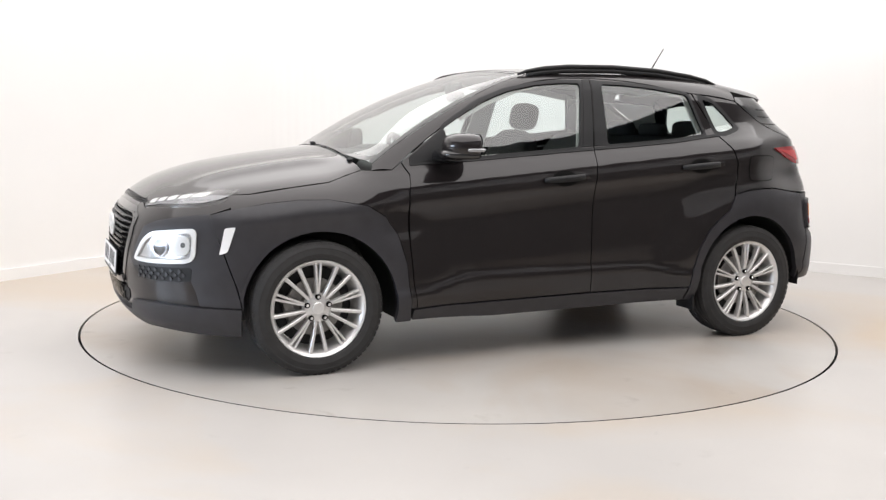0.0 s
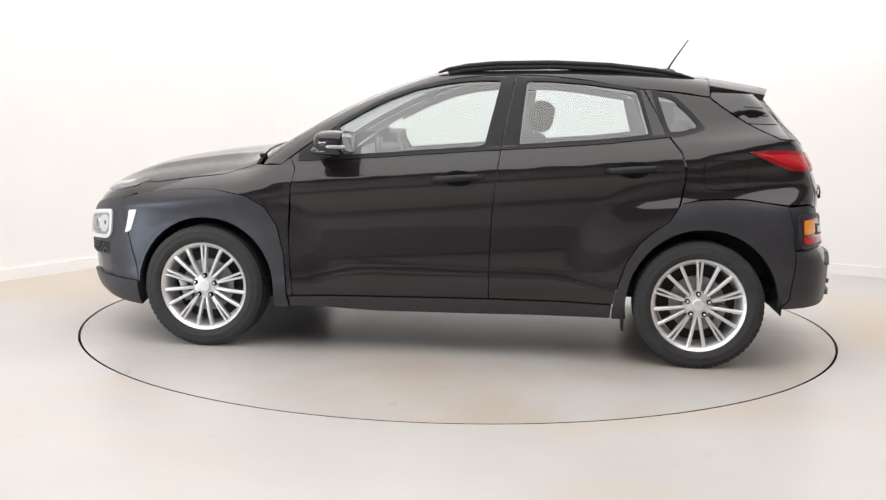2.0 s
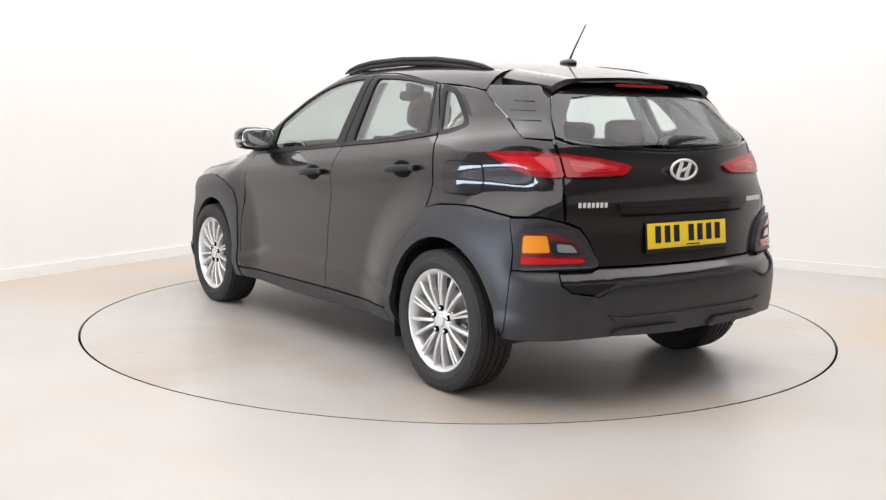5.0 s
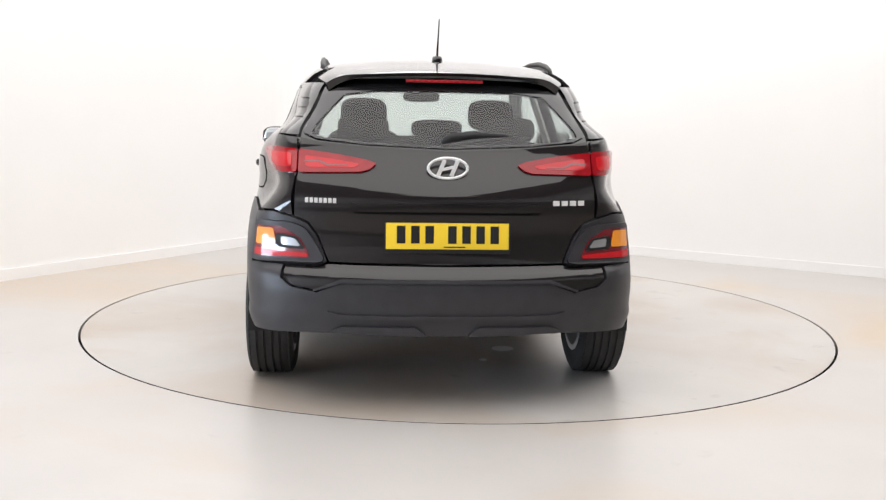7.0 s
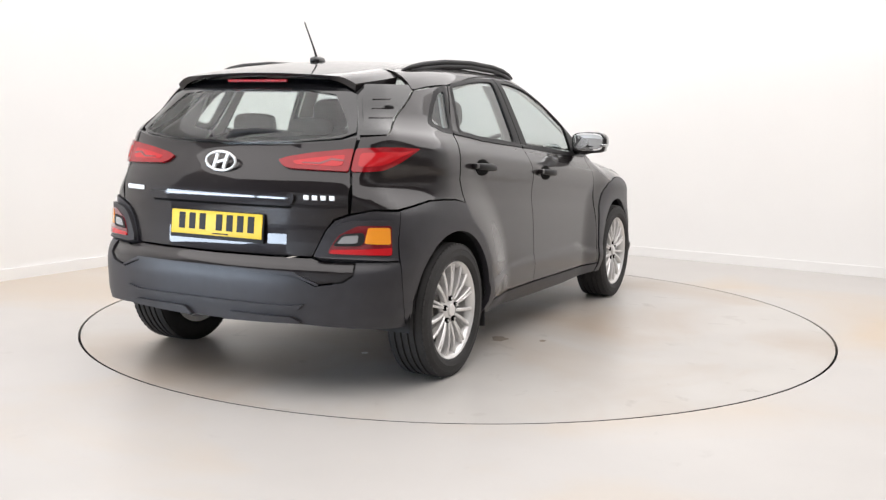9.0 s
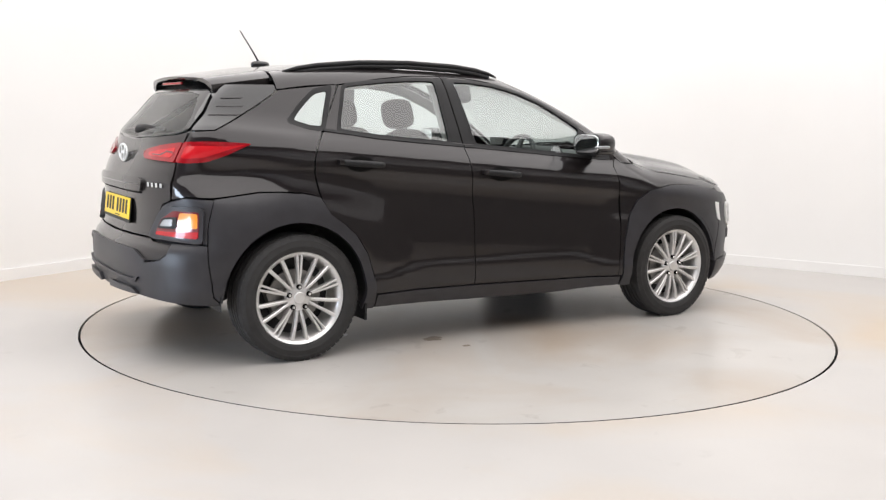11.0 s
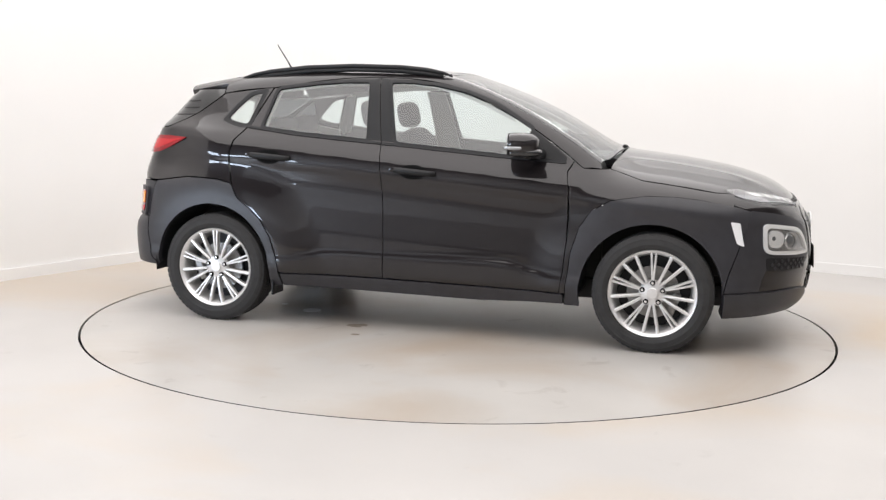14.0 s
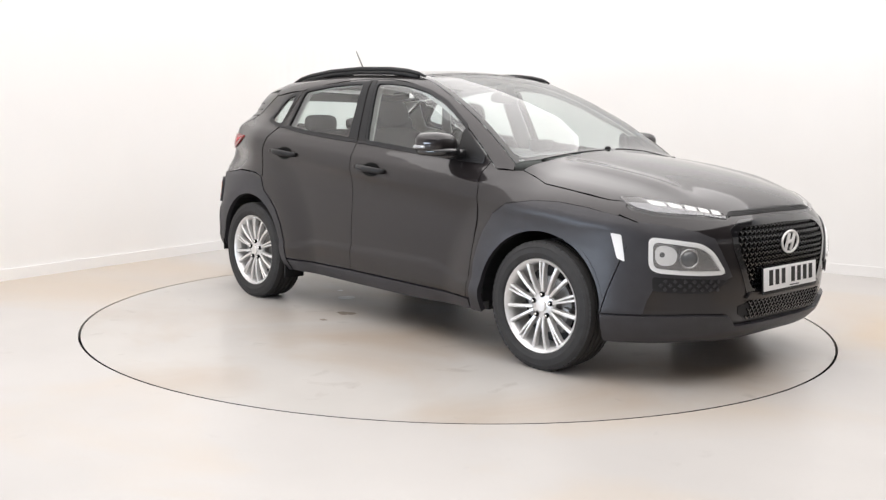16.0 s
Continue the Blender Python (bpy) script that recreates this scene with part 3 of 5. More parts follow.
# cladding of the arches and sills
HUB_Z = 0.325
inner_f = arc(1.285, 0.325, 0.378, 2, 172, 22, rz=0.372)
fclad = wrap("front", [("s", x, z) for x, z in ARCH_F]) + wrap("front", [("s", 1.80, 0.775), ("s", 1.745, 0.62), ("s", 1.690, 0.45), ("s", 1.663, 0.338)]) + wrap("front", [("s", x, z) for x, z in inner_f]) + \
    wrap("front", [("s", 0.912, 0.235), ("s", 0.825, 0.235)])
panel("front_arch_cladding", "front", fclad, CLAD, car, off=0.006, depth=0.03, sides=BOTH)
inner_r = arc(-1.315, 0.325, 0.378, 8, 180, 22, rz=0.385)
rclad = [(-0.868, 0.235), (-0.874, 0.318), (-0.891, 0.413), (-0.930, 0.533), (-0.990, 0.630), (-1.060, 0.695), (-1.137, 0.748), (-1.190, 0.836), (-1.28, 0.855), (-1.400, 0.862), (-1.503, 0.861), (-1.618, 0.845), (-1.72, 0.832)]
rline = wrap("tail", [("s", x, z) for x, z in rclad]) + wrap("tail", [("s", -1.755, 0.70), ("s", -1.765, 0.53), ("s", -1.74, 0.36), ("s", -1.695, 0.32)]) + \
    wrap("tail", [("s", x, z) for x, z in inner_r[::-1]]) + wrap("tail", [("s", -0.945, 0.235)])
panel("rear_arch_cladding", "tail", rline, CLAD, car, off=0.006, depth=0.03, sides=BOTH)
panel("sill_cladding", "side", [(0.820, 0.296), (0.822, 0.24), (0.35, 0.222), (-0.25, 0.228), (-0.862, 0.238), (-0.868, 0.314), (-0.25, 0.314)], CLAD, car, off=0.004, depth=0.04, sides=BOTH)

# quarter panels, tail
QUARTER_TOP = [("s", -1.000, 1.409), ("s", -1.172, 1.391), ("s", -1.325, 1.372), ("s", -1.390, 1.325), ("s", -1.542, 1.232), ("s", -1.68, 1.165), ("e", 0.640, 1.155)]
qline = wrap("tail", QUARTER_TOP + [("e", 0.634, 1.03), ("e", 0.652, 0.947), ("e", 0.655, 0.822), ("e", 0.74, 0.842)]) + wrap("tail", [("s", -1.72, 0.838), ("s", -1.618, 0.850), ("s", -1.503, 0.866), ("s", -1.40, 0.866), ("s", -1.28, 0.859), ("s", -1.198, 0.838)]) + \
    wrap("tail", [("s", -1.187, 0.825), ("s", -1.213, 0.95), ("s", -1.212, 1.02), ("s", -1.190, 1.092), ("s", -1.131, 1.168), ("s", -1.065, 1.285)])
qhole = wrap("tail", [("s", x, z) for x, z in QUARTER_GLASS])
quarters = panel("quarter_panel", "tail", qline, PAINT, car, holes=[rounded(qhole, 0.012)], sides=BOTH)
panel("pillar_garnish", "tail", wrap("tail", [("s", -1.335, 1.372), ("s", -1.395, 1.325), ("s", -1.547, 1.232), ("s", -1.685, 1.165), ("e", 0.632, 1.160), ("e", 0.605, 1.24), ("e", 0.56, 1.33), ("e", 0.53, 1.395), ("s", -1.34, 1.40)]),
      GLOSS, car, sides=BOTH)


def make_spoiler():
    """A slab that carries the roof on over the rear window."""
    nu, nv = 14, 40
    top, low = [], []
    for i in range(nu):
        f = i / (nu - 1)
        for j in range(nv):
            g = 2 * j / (nv - 1) - 1
            hw = 0.572 - 0.050 * f ** 2
            y = hw * g
            end = -1.682 + 0.055 * abs(g) ** 3
            x = ROOF_REAR - 0.003 + (end - ROOF_REAR) * f
            z = float(SPINE(x)) - 0.05 * (y / 0.65) ** 2 + 0.002 - 0.030 * (max(0, abs(g) - 0.82) / 0.18) ** 2
            top.append((x, y, z))
            low.append((x + 0.012 * f, y * 0.985, z - 0.026 + 0.012 * f - 0.022 * max(0, abs(g) - 0.7) / 0.3))
    n = nu * nv
    fs = []
    for i in range(nu - 1):
        for j in range(nv - 1):
            a, b, c, d = i * nv + j, i * nv + j + 1, (i + 1) * nv + j + 1, (i + 1) * nv + j
            fs += [(a, d, c, b), (n + a, n + b, n + c, n + d)]
    rim = [i * nv for i in range(nu)] + [(nu - 1) * nv + j for j in range(1, nv)] + [i * nv + nv - 1 for i in range(nu - 2, -1, -1)] + [j for j in range(nv - 2, 0, -1)]
    for a, b in zip(rim, rim[1:] + rim[:1]):
        fs.append((a, b, n + b, n + a))
    ob = link_mesh("spoiler", top + low, fs, PAINT, car, smooth=True)
    bm = bmesh.new()
    bm.from_mesh(ob.data)
    bmesh.ops.recalc_face_normals(bm, faces=bm.faces)
    bm.to_mesh(ob.data)
    bm.free()
    ob.data.set_sharp_from_angle(angle=radians(40))


make_spoiler()
SCREEN_HALF = [(0.0, 1.395), (0.30, 1.392), (0.47, 1.375), (0.535, 1.345), (0.585, 1.254), (0.622, 1.172), (0.560, 1.145), (0.34, 1.124), (0.0, 1.110)]
screen_line = SCREEN_HALF + [(-y, z) for y, z in SCREEN_HALF[-2:0:-1]]
panel("rear_window", "rear", screen_line, REAR_GLASS, car, off=-0.002, depth=0.004)
inner_half = [(0.0, 1.362), (0.30, 1.360), (0.44, 1.342), (0.495, 1.285), (0.565, 1.205), (0.580, 1.170), (0.52, 1.152), (0.34, 1.134), (0.0, 1.120)]
panel("rear_window_band", "rear", screen_line, GLOSS, car, holes=[inner_half + [(-y, z) for y, z in inner_half[-2:0:-1]]], off=0.0, depth=0.002, gap=0.004, cell=0.06)
GATE_HALF = [(0.0, 1.106), (0.34, 1.119), (0.560, 1.140), (0.630, 1.155), (0.630, 1.03), (0.648, 0.947), (0.650, 0.822), (0.588, 0.797), (0.548, 0.745), (0.500, 0.630), (0.0, 0.625)]
tailgate = panel("tailgate", "rear", GATE_HALF + [(-y, z) for y, z in GATE_HALF[-2:0:-1]], PAINT, car)[0]

# bumpers
RB_HALF = [("e", 0.0, 0.556), ("e", 0.43, 0.556), ("e", 0.548, 0.510), ("e", 0.66, 0.528), ("e", 0.70, 0.56), ("e", 0.69, 0.610)]
rb_low = wrap("tail", RB_HALF) + wrap("tail", [("s", -1.80, 0.612), ("s", -1.763, 0.608), ("s", -1.766, 0.53), ("s", -1.742, 0.36), ("s", -1.697, 0.318)]) + wrap("tail", [("e", 0.48, 0.338), ("e", 0.0, 0.330)])
rb_low = rb_low + [(-u, v) for u, v in rb_low[-2:0:-1]]
rear_bumper = panel("rear_bumper", "tail", rb_low, CLAD, car, off=0.008, depth=0.05, gap=0.0012)[0]
rb_mid = wrap("tail", [("e", 0.0, 0.620), ("e", 0.500, 0.625), ("e", 0.545, 0.612)]) + wrap("tail", [("e", 0.684, 0.614), ("e", 0.695, 0.56), ("e", 0.656, 0.533), ("e", 0.548, 0.515), ("e", 0.43, 0.561), ("e", 0.0, 0.561)])
rb_mid = rb_mid + [(-u, v) for u, v in rb_mid[-2:0:-1]]
panel("bumper_upper", "tail", rb_mid, PAINT, rear_bumper, off=0.0, depth=0.03)
corner = wrap("tail", [("e", 0.659, 0.818), ("e", 0.74, 0.838)]) + wrap("tail", [("s", -1.72, 0.828), ("s", -1.755, 0.70), ("s", -1.762, 0.614), ("s", -1.80, 0.618)]) + wrap("tail", [("e", 0.545, 0.616), ("e", 0.504, 0.632), ("e", 0.552, 0.745), ("e", 0.592, 0.793)])
panel("bumper_backing", "tail", wrap("tail", [("s", -1.66, 0.83), ("e", 0.70, 0.83), ("e", 0.60, 0.60), ("e", 0.60, 0.36), ("s", -1.72, 0.34), ("s", -1.70, 0.60)]), TRIM, car, off=-0.012, depth=0.01, gap=0, sides=BOTH)
lamp_corner = panel("bumper_corner", "tail", corner, CLAD, car, off=0.006, depth=0.03, sides=BOTH)

fb = wrap("front", [("e", 0.0, 0.872), ("e", 0.35, 0.861), ("e", 0.450, 0.838), ("e", 0.383, 0.804), ("e", 0.43, 0.790), ("e", 0.55, 0.800)]) + wrap("front", [("s", 1.83, 0.813), ("s", 1.74, 0.833), ("s", 1.648, 0.872), ("s", 1.705, 0.808), ("s", 1.80, 0.775), ("s", 1.745, 0.62), ("s", 1.690, 0.45), ("s", 1.665, 0.34)]) + \
    wrap("front", [("e", 0.50, 0.335), ("e", 0.42, 0.29), ("e", 0.0, 0.29)])
fb = fb + [(-u, v) for u, v in fb[-2:0:-1]]
GRILLE = [(0.0, 0.775), (0.34, 0.768), (0.415, 0.735), (0.425, 0.665), (0.335, 0.455), (0.0, 0.445)]
grille_line = GRILLE + [(-y, z) for y, z in GRILLE[-2:0:-1]]
gwrap = wrap("front", [("e", y, z) for y, z in grille_line])
front_bumper = panel("front_bumper", "front", fb, PAINT, car, holes=[gwrap], depth=0.04)[0]


# ---- wheels ----
def make_wheel(x, sd):
    """One alloy wheel; its own y points outwards."""
    vs, fs = lathe([(0.195, -0.10), (0.200, -0.02), (0.208, 0.045), (0.214, 0.072), (0.226, 0.088), (0.236, 0.094), (0.2395, 0.091), (0.2395, 0.083), (0.226, 0.076), (0.222, 0.05), (0.222, -0.10), (0.195, -0.10)], 72)
    wheel = link_mesh("wheel", vs, fs, ALLOY, car, "silver multi-spoke alloy wheel with black tyre", smooth=True)
    wheel.data.set_sharp_from_angle(angle=radians(50))
    tyre = [(0.222, -0.098), (0.245, -0.106), (0.285, -0.108), (0.308, -0.100), (0.319, -0.090), (0.324, -0.080)]
    for c in (-0.052, -0.018, 0.018, 0.052):
        tyre += [(0.327, c - 0.006), (0.319, c - 0.0045), (0.319, c + 0.0045), (0.327, c + 0.006)]
    tyre += [(0.324, 0.080), (0.319, 0.090), (0.308, 0.100), (0.296, 0.1045), (0.294, 0.1035), (0.268, 0.108), (0.266, 0.107), (0.250, 0.104), (0.243, 0.099), (0.2385, 0.090)]
    vs, fs = lathe(tyre, 96)
    t = link_mesh("tyre", vs, fs, RUBBER, wheel, smooth=True)
    t.data.set_sharp_from_angle(angle=radians(30))
    # shoulder blocks of the tread
    bm = bmesh.new()
    for i in range(64):
        for s in (-1, 1):
            m = Matrix.Rotation(2 * math.pi * (i + 0.25 * s) / 64, 4, "Y") @ Matrix.Translation((0.3148, 0.0785 * s, 0)) @ Matrix.Rotation(radians(-18 * s), 4, "Z")
            add_box(bm, 0, 0, 0, 0.010, 0.030, 0.0235, m=m)
    tagged(part("tread_block", bm, RUBBER, wheel), kind="stuff")
    # spokes: a close pair at each bolt, a splayed pair between
    r0, r1 = 0.062, 0.224
    def spoke(w0, w1, y0, y1, bow):
        n = 5
        V, F = [], []
        for k in range(n):
            f = k / (n - 1)
            r = r0 + (r1 - r0) * f
            w = w0 + (w1 - w0) * f
            y = y0 + (y1 - y0) * f + bow * math.sin(math.pi * f)
            V += [(r, y - 0.030, -w * 0.5), (r, y - 0.004, -w * 0.5), (r, y, -w * 0.26), (r, y, w * 0.26), (r, y - 0.004, w * 0.5), (r, y - 0.030, w * 0.5)]
        for k in range(n - 1):
            for q in range(6):
                F.append((6 * k + q, 6 * k + (q + 1) % 6, 6 * k + 6 + (q + 1) % 6, 6 * k + 6 + q))
        F += [tuple(range(6))[::-1], tuple(range(6 * n - 6, 6 * n))]
        me = bpy.data.meshes.new("spoke")
        me.from_pydata(V, [], F)
        me.materials.append(ALLOY)
        bm2 = bmesh.new()
        bm2.from_mesh(me)
        bmesh.ops.recalc_face_normals(bm2, faces=bm2.faces)
        bm2.to_mesh(me)
        bm2.free()
        return me
    thin, thick = spoke(0.011, 0.0125, 0.072, 0.084, 0.006), spoke(0.015, 0.0185, 0.074, 0.084, 0.008)
    for s in range(5):
        base = 90 + 72 * s
        for me, ang, lean in ((thin, base - 1.6, -2.0), (thin, base + 1.6, 2.0), (thick, base + 36 - 6, -5.5), (thick, base + 36 + 6, 5.5)):
            o = new("spoke", me)
            o.parent = wheel
            o.matrix_basis = Matrix.Rotation(radians(-ang), 4, "Y") @ Matrix.Translation((0.04, 0, 0)) @ Matrix.Rotation(radians(-lean), 4, "Y") @ Matrix.Translation((-0.04, 0, 0))
    vs, fs = lathe([(0.0, 0.040), (0.070, 0.040), (0.074, 0.052), (0.066, 0.066), (0.045, 0.070), (0.036, 0.074), (0.0, 0.074)], 40)
    link_mesh("hub", vs, fs, ALLOY, wheel, smooth=True).data.set_sharp_from_angle(angle=radians(35))
    vs, fs = lathe([(0.0, 0.070), (0.0315, 0.070), (0.0315, 0.082), (0.028, 0.0855), (0.0, 0.087)], 32)
    link_mesh("centre_cap", vs, fs, ALLOY, wheel, "silver wheel centre cap", smooth=True).data.set_sharp_from_angle(angle=radians(35))
    bolt_me = seat_me = None
    for s in range(5):
        a = radians(90 + 72 * s)
        at = (0.057 * math.cos(a), 0, 0.057 * math.sin(a))
        if bolt_me is None:
            # dark disc behind each bolt: the bolt hole's shade put into the colour
            vs, fs = lathe([(0.0, 0.064), (0.0135, 0.064), (0.0135, 0.0785), (0.0, 0.0785)], 20)
            o = link_mesh("bolt_seat", vs, fs, GAP_SHADE, wheel)
            seat_me = o.data
            o.location = at
            vs, fs = lathe([(0.0, 0.066), (0.0085, 0.066), (0.0085, 0.084), (0.006, 0.087), (0.0, 0.087)], 6)
            o = link_mesh("wheel_bolt", vs, fs, CHROME, wheel)
            bolt_me = o.data
            o.location = at
        else:
            for nm, me in (("bolt_seat", seat_me), ("wheel_bolt", bolt_me)):
                o = new(nm, me)
                o.parent = wheel
                o.location = at
    vs, fs = lathe([(0.06, -0.005), (0.142, -0.005), (0.142, 0.012), (0.075, 0.012), (0.070, 0.045), (0.0, 0.045)], 48)
    link_mesh("brake_disc", vs, fs, STEEL, wheel, smooth=False)
    vs, fs = lathe([(0.0, -0.03), (0.196, -0.03), (0.196, -0.025), (0.0, -0.025)], 32)
    link_mesh("backing_plate", vs, fs, TRIM, wheel)
    bm = bmesh.new()
    add_box(bm, 0.125, 0.012, 0.02, 0.045, 0.06, 0.13, bevel=0.01, m=Matrix.Rotation(radians(20 if x * sd > 0 else 160), 4, "Y"))
    part("brake_caliper", bm, STEEL, wheel, smooth=True)
    wheel.matrix_basis = pose(x, 0.787 * sd, 0.3245, 0, 0, 0 if sd > 0 else 180)
    return wheel


for x in (1.30, -1.30):
    for sd in BOTH:
        make_wheel(x, sd)
        vs, fs = [], []
        n = 28
        for i in range(n):
            a = radians(-6 + 192 * i / (n - 1))
            for y in (0.46, 0.862):
                vs.append((x + 0.398 * math.cos(a) - (0.015 if x > 0 else 0.012), y * sd, 0.325 + 0.398 * math.sin(a)))
        for i in range(n - 1):
            fs.append((2 * i, 2 * i + 1, 2 * i + 3, 2 * i + 2))
        fs.append(tuple(2 * i for i in range(n)))
        link_mesh("wheel_arch_liner", vs, fs, TRIM, car, smooth=False)

# underbody and dark inner boxes
box("underbody", (0.0, 0, 0.265), (1.72, 1.56, 0.09), TRIM, car, bevel=0.02)
box("underbody", (1.33, 0, 0.27), (1.05, 0.98, 0.12), TRIM, car, bevel=0.02)
box("underbody", (-1.36, 0, 0.37), (1.05, 0.98, 0.10), TRIM, car, bevel=0.02)
box("bumper_beam", (1.79, 0, 0.42), (0.20, 1.30, 0.34), TRIM, car, bevel=0.05)
box("bumper_beam", (-1.79, 0, 0.44), (0.20, 1.36, 0.20), TRIM, car, bevel=0.05)
# plain black box added to stop light showing through grille and gaps
box("engine_bay_fill", (1.42, 0, 0.60), (0.90, 0.98, 0.46), TRIM, car, bevel=0.06)
box("exhaust_silencer", (-1.62, 0.10, 0.345), (0.24, 0.55, 0.12), STEEL, car, bevel=0.06)
for sd in BOTH:
    box("mud_flap", (-0.925, 0.80 * sd, 0.222), (0.012, 0.15, 0.09), TRIM, car, bevel=0.004)


# ---- lamps, grille and trim of the front ----
HEADLAMP = [("s", 1.635, 0.884), ("s", 1.72, 0.886), ("e", 0.66, 0.880), ("e", 0.55, 0.858), ("e", 0.46, 0.832), ("e", 0.385, 0.803), ("e", 0.43, 0.795), ("e", 0.55, 0.805), ("s", 1.83, 0.818), ("s", 1.74, 0.838)]
hl = wrap("front", HEADLAMP)
for sd in BOTH:
    lamp = panel("headlamp", "front", shrink(hl, -0.006), GLOSS, car, off=-0.004, depth=0.03, gap=0, sides=(sd,), label="slim headlamp with clear lens")[0]
    panel("lamp_housing", "front", shrink(hl, -0.022), GLOSS, lamp, off=-0.014, depth=0.01, gap=0, sides=(sd,))
    panel("reflector", "front", shrink(rounded(hl, 0.01), 0.012), HOUSING, lamp, off=-0.001, depth=0.004, gap=0, sides=(sd,), cell=0.02)
    for k in range(5):
        a, b = 0.425 + 0.052 * k, 0.468 + 0.052 * k
        f = lambda y: 0.800 + (y - 0.385) * 0.19
        cellp = wrap("front", [("e", a, f(a) + 0.004), ("e", b, f(b) + 0.002), ("e", b - 0.012, f(b) + 0.023), ("e", a - 0.006, f(a) + 0.020)])
        panel("daytime_light", "front", rounded(cellp, 0.004), SILVER, lamp, off=0.0010, depth=0.002, gap=0, sides=(sd,), cell=0.05)
    panel("lens", "front", shrink(rounded(hl, 0.01), 0.002), CLEAR, lamp, off=0.006, depth=0.010, gap=0, sides=(sd,), cell=0.03)

SURROUND = [("s", 1.79, 0.782), ("s", 1.90, 0.768), ("e", 0.60, 0.742), ("e", 0.535, 0.712), ("e", 0.455, 0.535), ("e", 0.50, 0.515), ("s", 1.895, 0.505), ("s", 1.86, 0.42), ("s", 1.845, 0.355), ("s", 1.668, 0.347), ("s", 1.692, 0.45), ("s", 1.747, 0.62)]
MAIN = [("s", 1.848, 0.716), ("s", 1.92, 0.708), ("e", 0.60, 0.690), ("e", 0.555, 0.655), ("e", 0.500, 0.560), ("e", 0.515, 0.548), ("e", 0.60, 0.545), ("s", 1.89, 0.552), ("s", 1.858, 0.575)]
INTAKE = [("e", 0.47, 0.522), ("e", 0.60, 0.530), ("s", 1.872, 0.536), ("s", 1.878, 0.465), ("e", 0.60, 0.458), ("e", 0.54, 0.470)]
for sd in BOTH:
    sur = panel("lamp_surround", "front", wrap("front", SURROUND), CLAD, front_bumper, holes=[rounded(shrink(wrap("front", MAIN), 0.008), 0.012)], off=0.007, depth=0.02, gap=0.001, sides=(sd,))[0]
    mw = wrap("front", MAIN)
    main = panel("main_lamp", "front", rounded(mw, 0.014), TRIM, car, off=0.002, depth=0.006, gap=0.004, sides=(sd,), label="square lower headlamp in satin silver frame")[0]
    panel("bezel", "front", rounded(mw, 0.016), SILVER, main, holes=[rounded(shrink(mw, 0.020), 0.014)], off=0.017, depth=0.012, gap=0, sides=(sd,), cell=0.04)
    panel("reflector", "front", rounded(shrink(mw, 0.022), 0.012), BOWL, main, off=0.011, depth=0.003, gap=0, sides=(sd,), cell=0.02, shape=lambda P: -0.006 * np.cos((P[:, 2] - 0.63) * 22))
    um = max(u for u, v in mw)
    pod = [(um - 0.030, 0.682), (um - 0.105, 0.676), (um - 0.128, 0.635), (um - 0.105, 0.585), (um - 0.032, 0.590)]
    panel("lamp_pod", "front", rounded(pod, 0.02), SILVER, main, off=0.016, depth=0.008, gap=0, sides=(sd,), cell=0.02)
    for back, zz, rr in ((0.060, 0.638, 0.030), (0.175, 0.622, 0.044)):
        c = settle("front", [(um - back, zz)])[0]
        nrm = gradient(np.array([c]))[0]
        q = Vector((nrm[0], nrm[1] * sd, nrm[2])).to_track_quat("Y", "Z")
        at = Matrix.LocRotScale(Vector((c[0], c[1] * sd, c[2])) + Vector((nrm[0], nrm[1] * sd, nrm[2])) * 0.008, q, None)
        vs, fs = lathe([(rr * 1.05, -0.012), (rr * 1.05, 0.004), (rr * 0.98, 0.007), (rr * 0.84, 0.003)], 32)
        bowl = link_mesh("lamp_bowl", vs, fs, BOWL, main, smooth=True)
        bowl.matrix_basis = at
        vs, fs = lathe([(0.0, 0.009), (rr * 0.4, 0.008), (rr * 0.7, 0.004), (rr * 0.85, -0.003)], 28)
        link_mesh("projector", vs, fs, LENS_GLASS, bowl, smooth=True)
    panel("lens", "front", rounded(shrink(mw, 0.018), 0.014), CLEAR, main, off=0.020, depth=0.004, gap=0, sides=(sd,), cell=0.04)
    panel("side_reflector", "front", rounded(wrap("front", [("s", 1.735, 0.722), ("s", 1.683, 0.728), ("s", 1.722, 0.606), ("s", 1.762, 0.592)]), 0.006), WHITE, car, off=0.011, depth=0.01, gap=0.002, sides=(sd,), label="pale side reflector strip")
    intake = panel("air_intake", "front", rounded(wrap("front", INTAKE), 0.01), TRIM, front_bumper, off=0.0085, depth=0.01, gap=0.002, sides=(sd,))[0]
    bm = bmesh.new()
    for r in range(3):
        for c in range(7):
            yy, zz = 0.53 + 0.033 * c + (0.016 if r % 2 else 0), 0.478 + 0.019 * r
            uv = wrap("front", [("e", min(yy, 0.70), zz)])[0]
            uv = (uv[0] + max(0, yy - 0.70) * 1.2, zz)
            p = settle("front", [uv])[0]
            nn = gradient(np.array([p]))[0]
            q = Vector((nn[0], nn[1] * sd, nn[2])).to_track_quat("X", "Z").to_matrix().to_4x4()
            m = Matrix.Translation((p[0] + nn[0] * 0.010, (p[1] + nn[1] * 0.010) * sd, p[2])) @ q @ Matrix.Rotation(radians(45), 4, "X")
            add_box(bm, 0, 0, 0, 0.006, 0.015, 0.015, m=m)
    part("intake_mesh", bm, CLAD, intake)

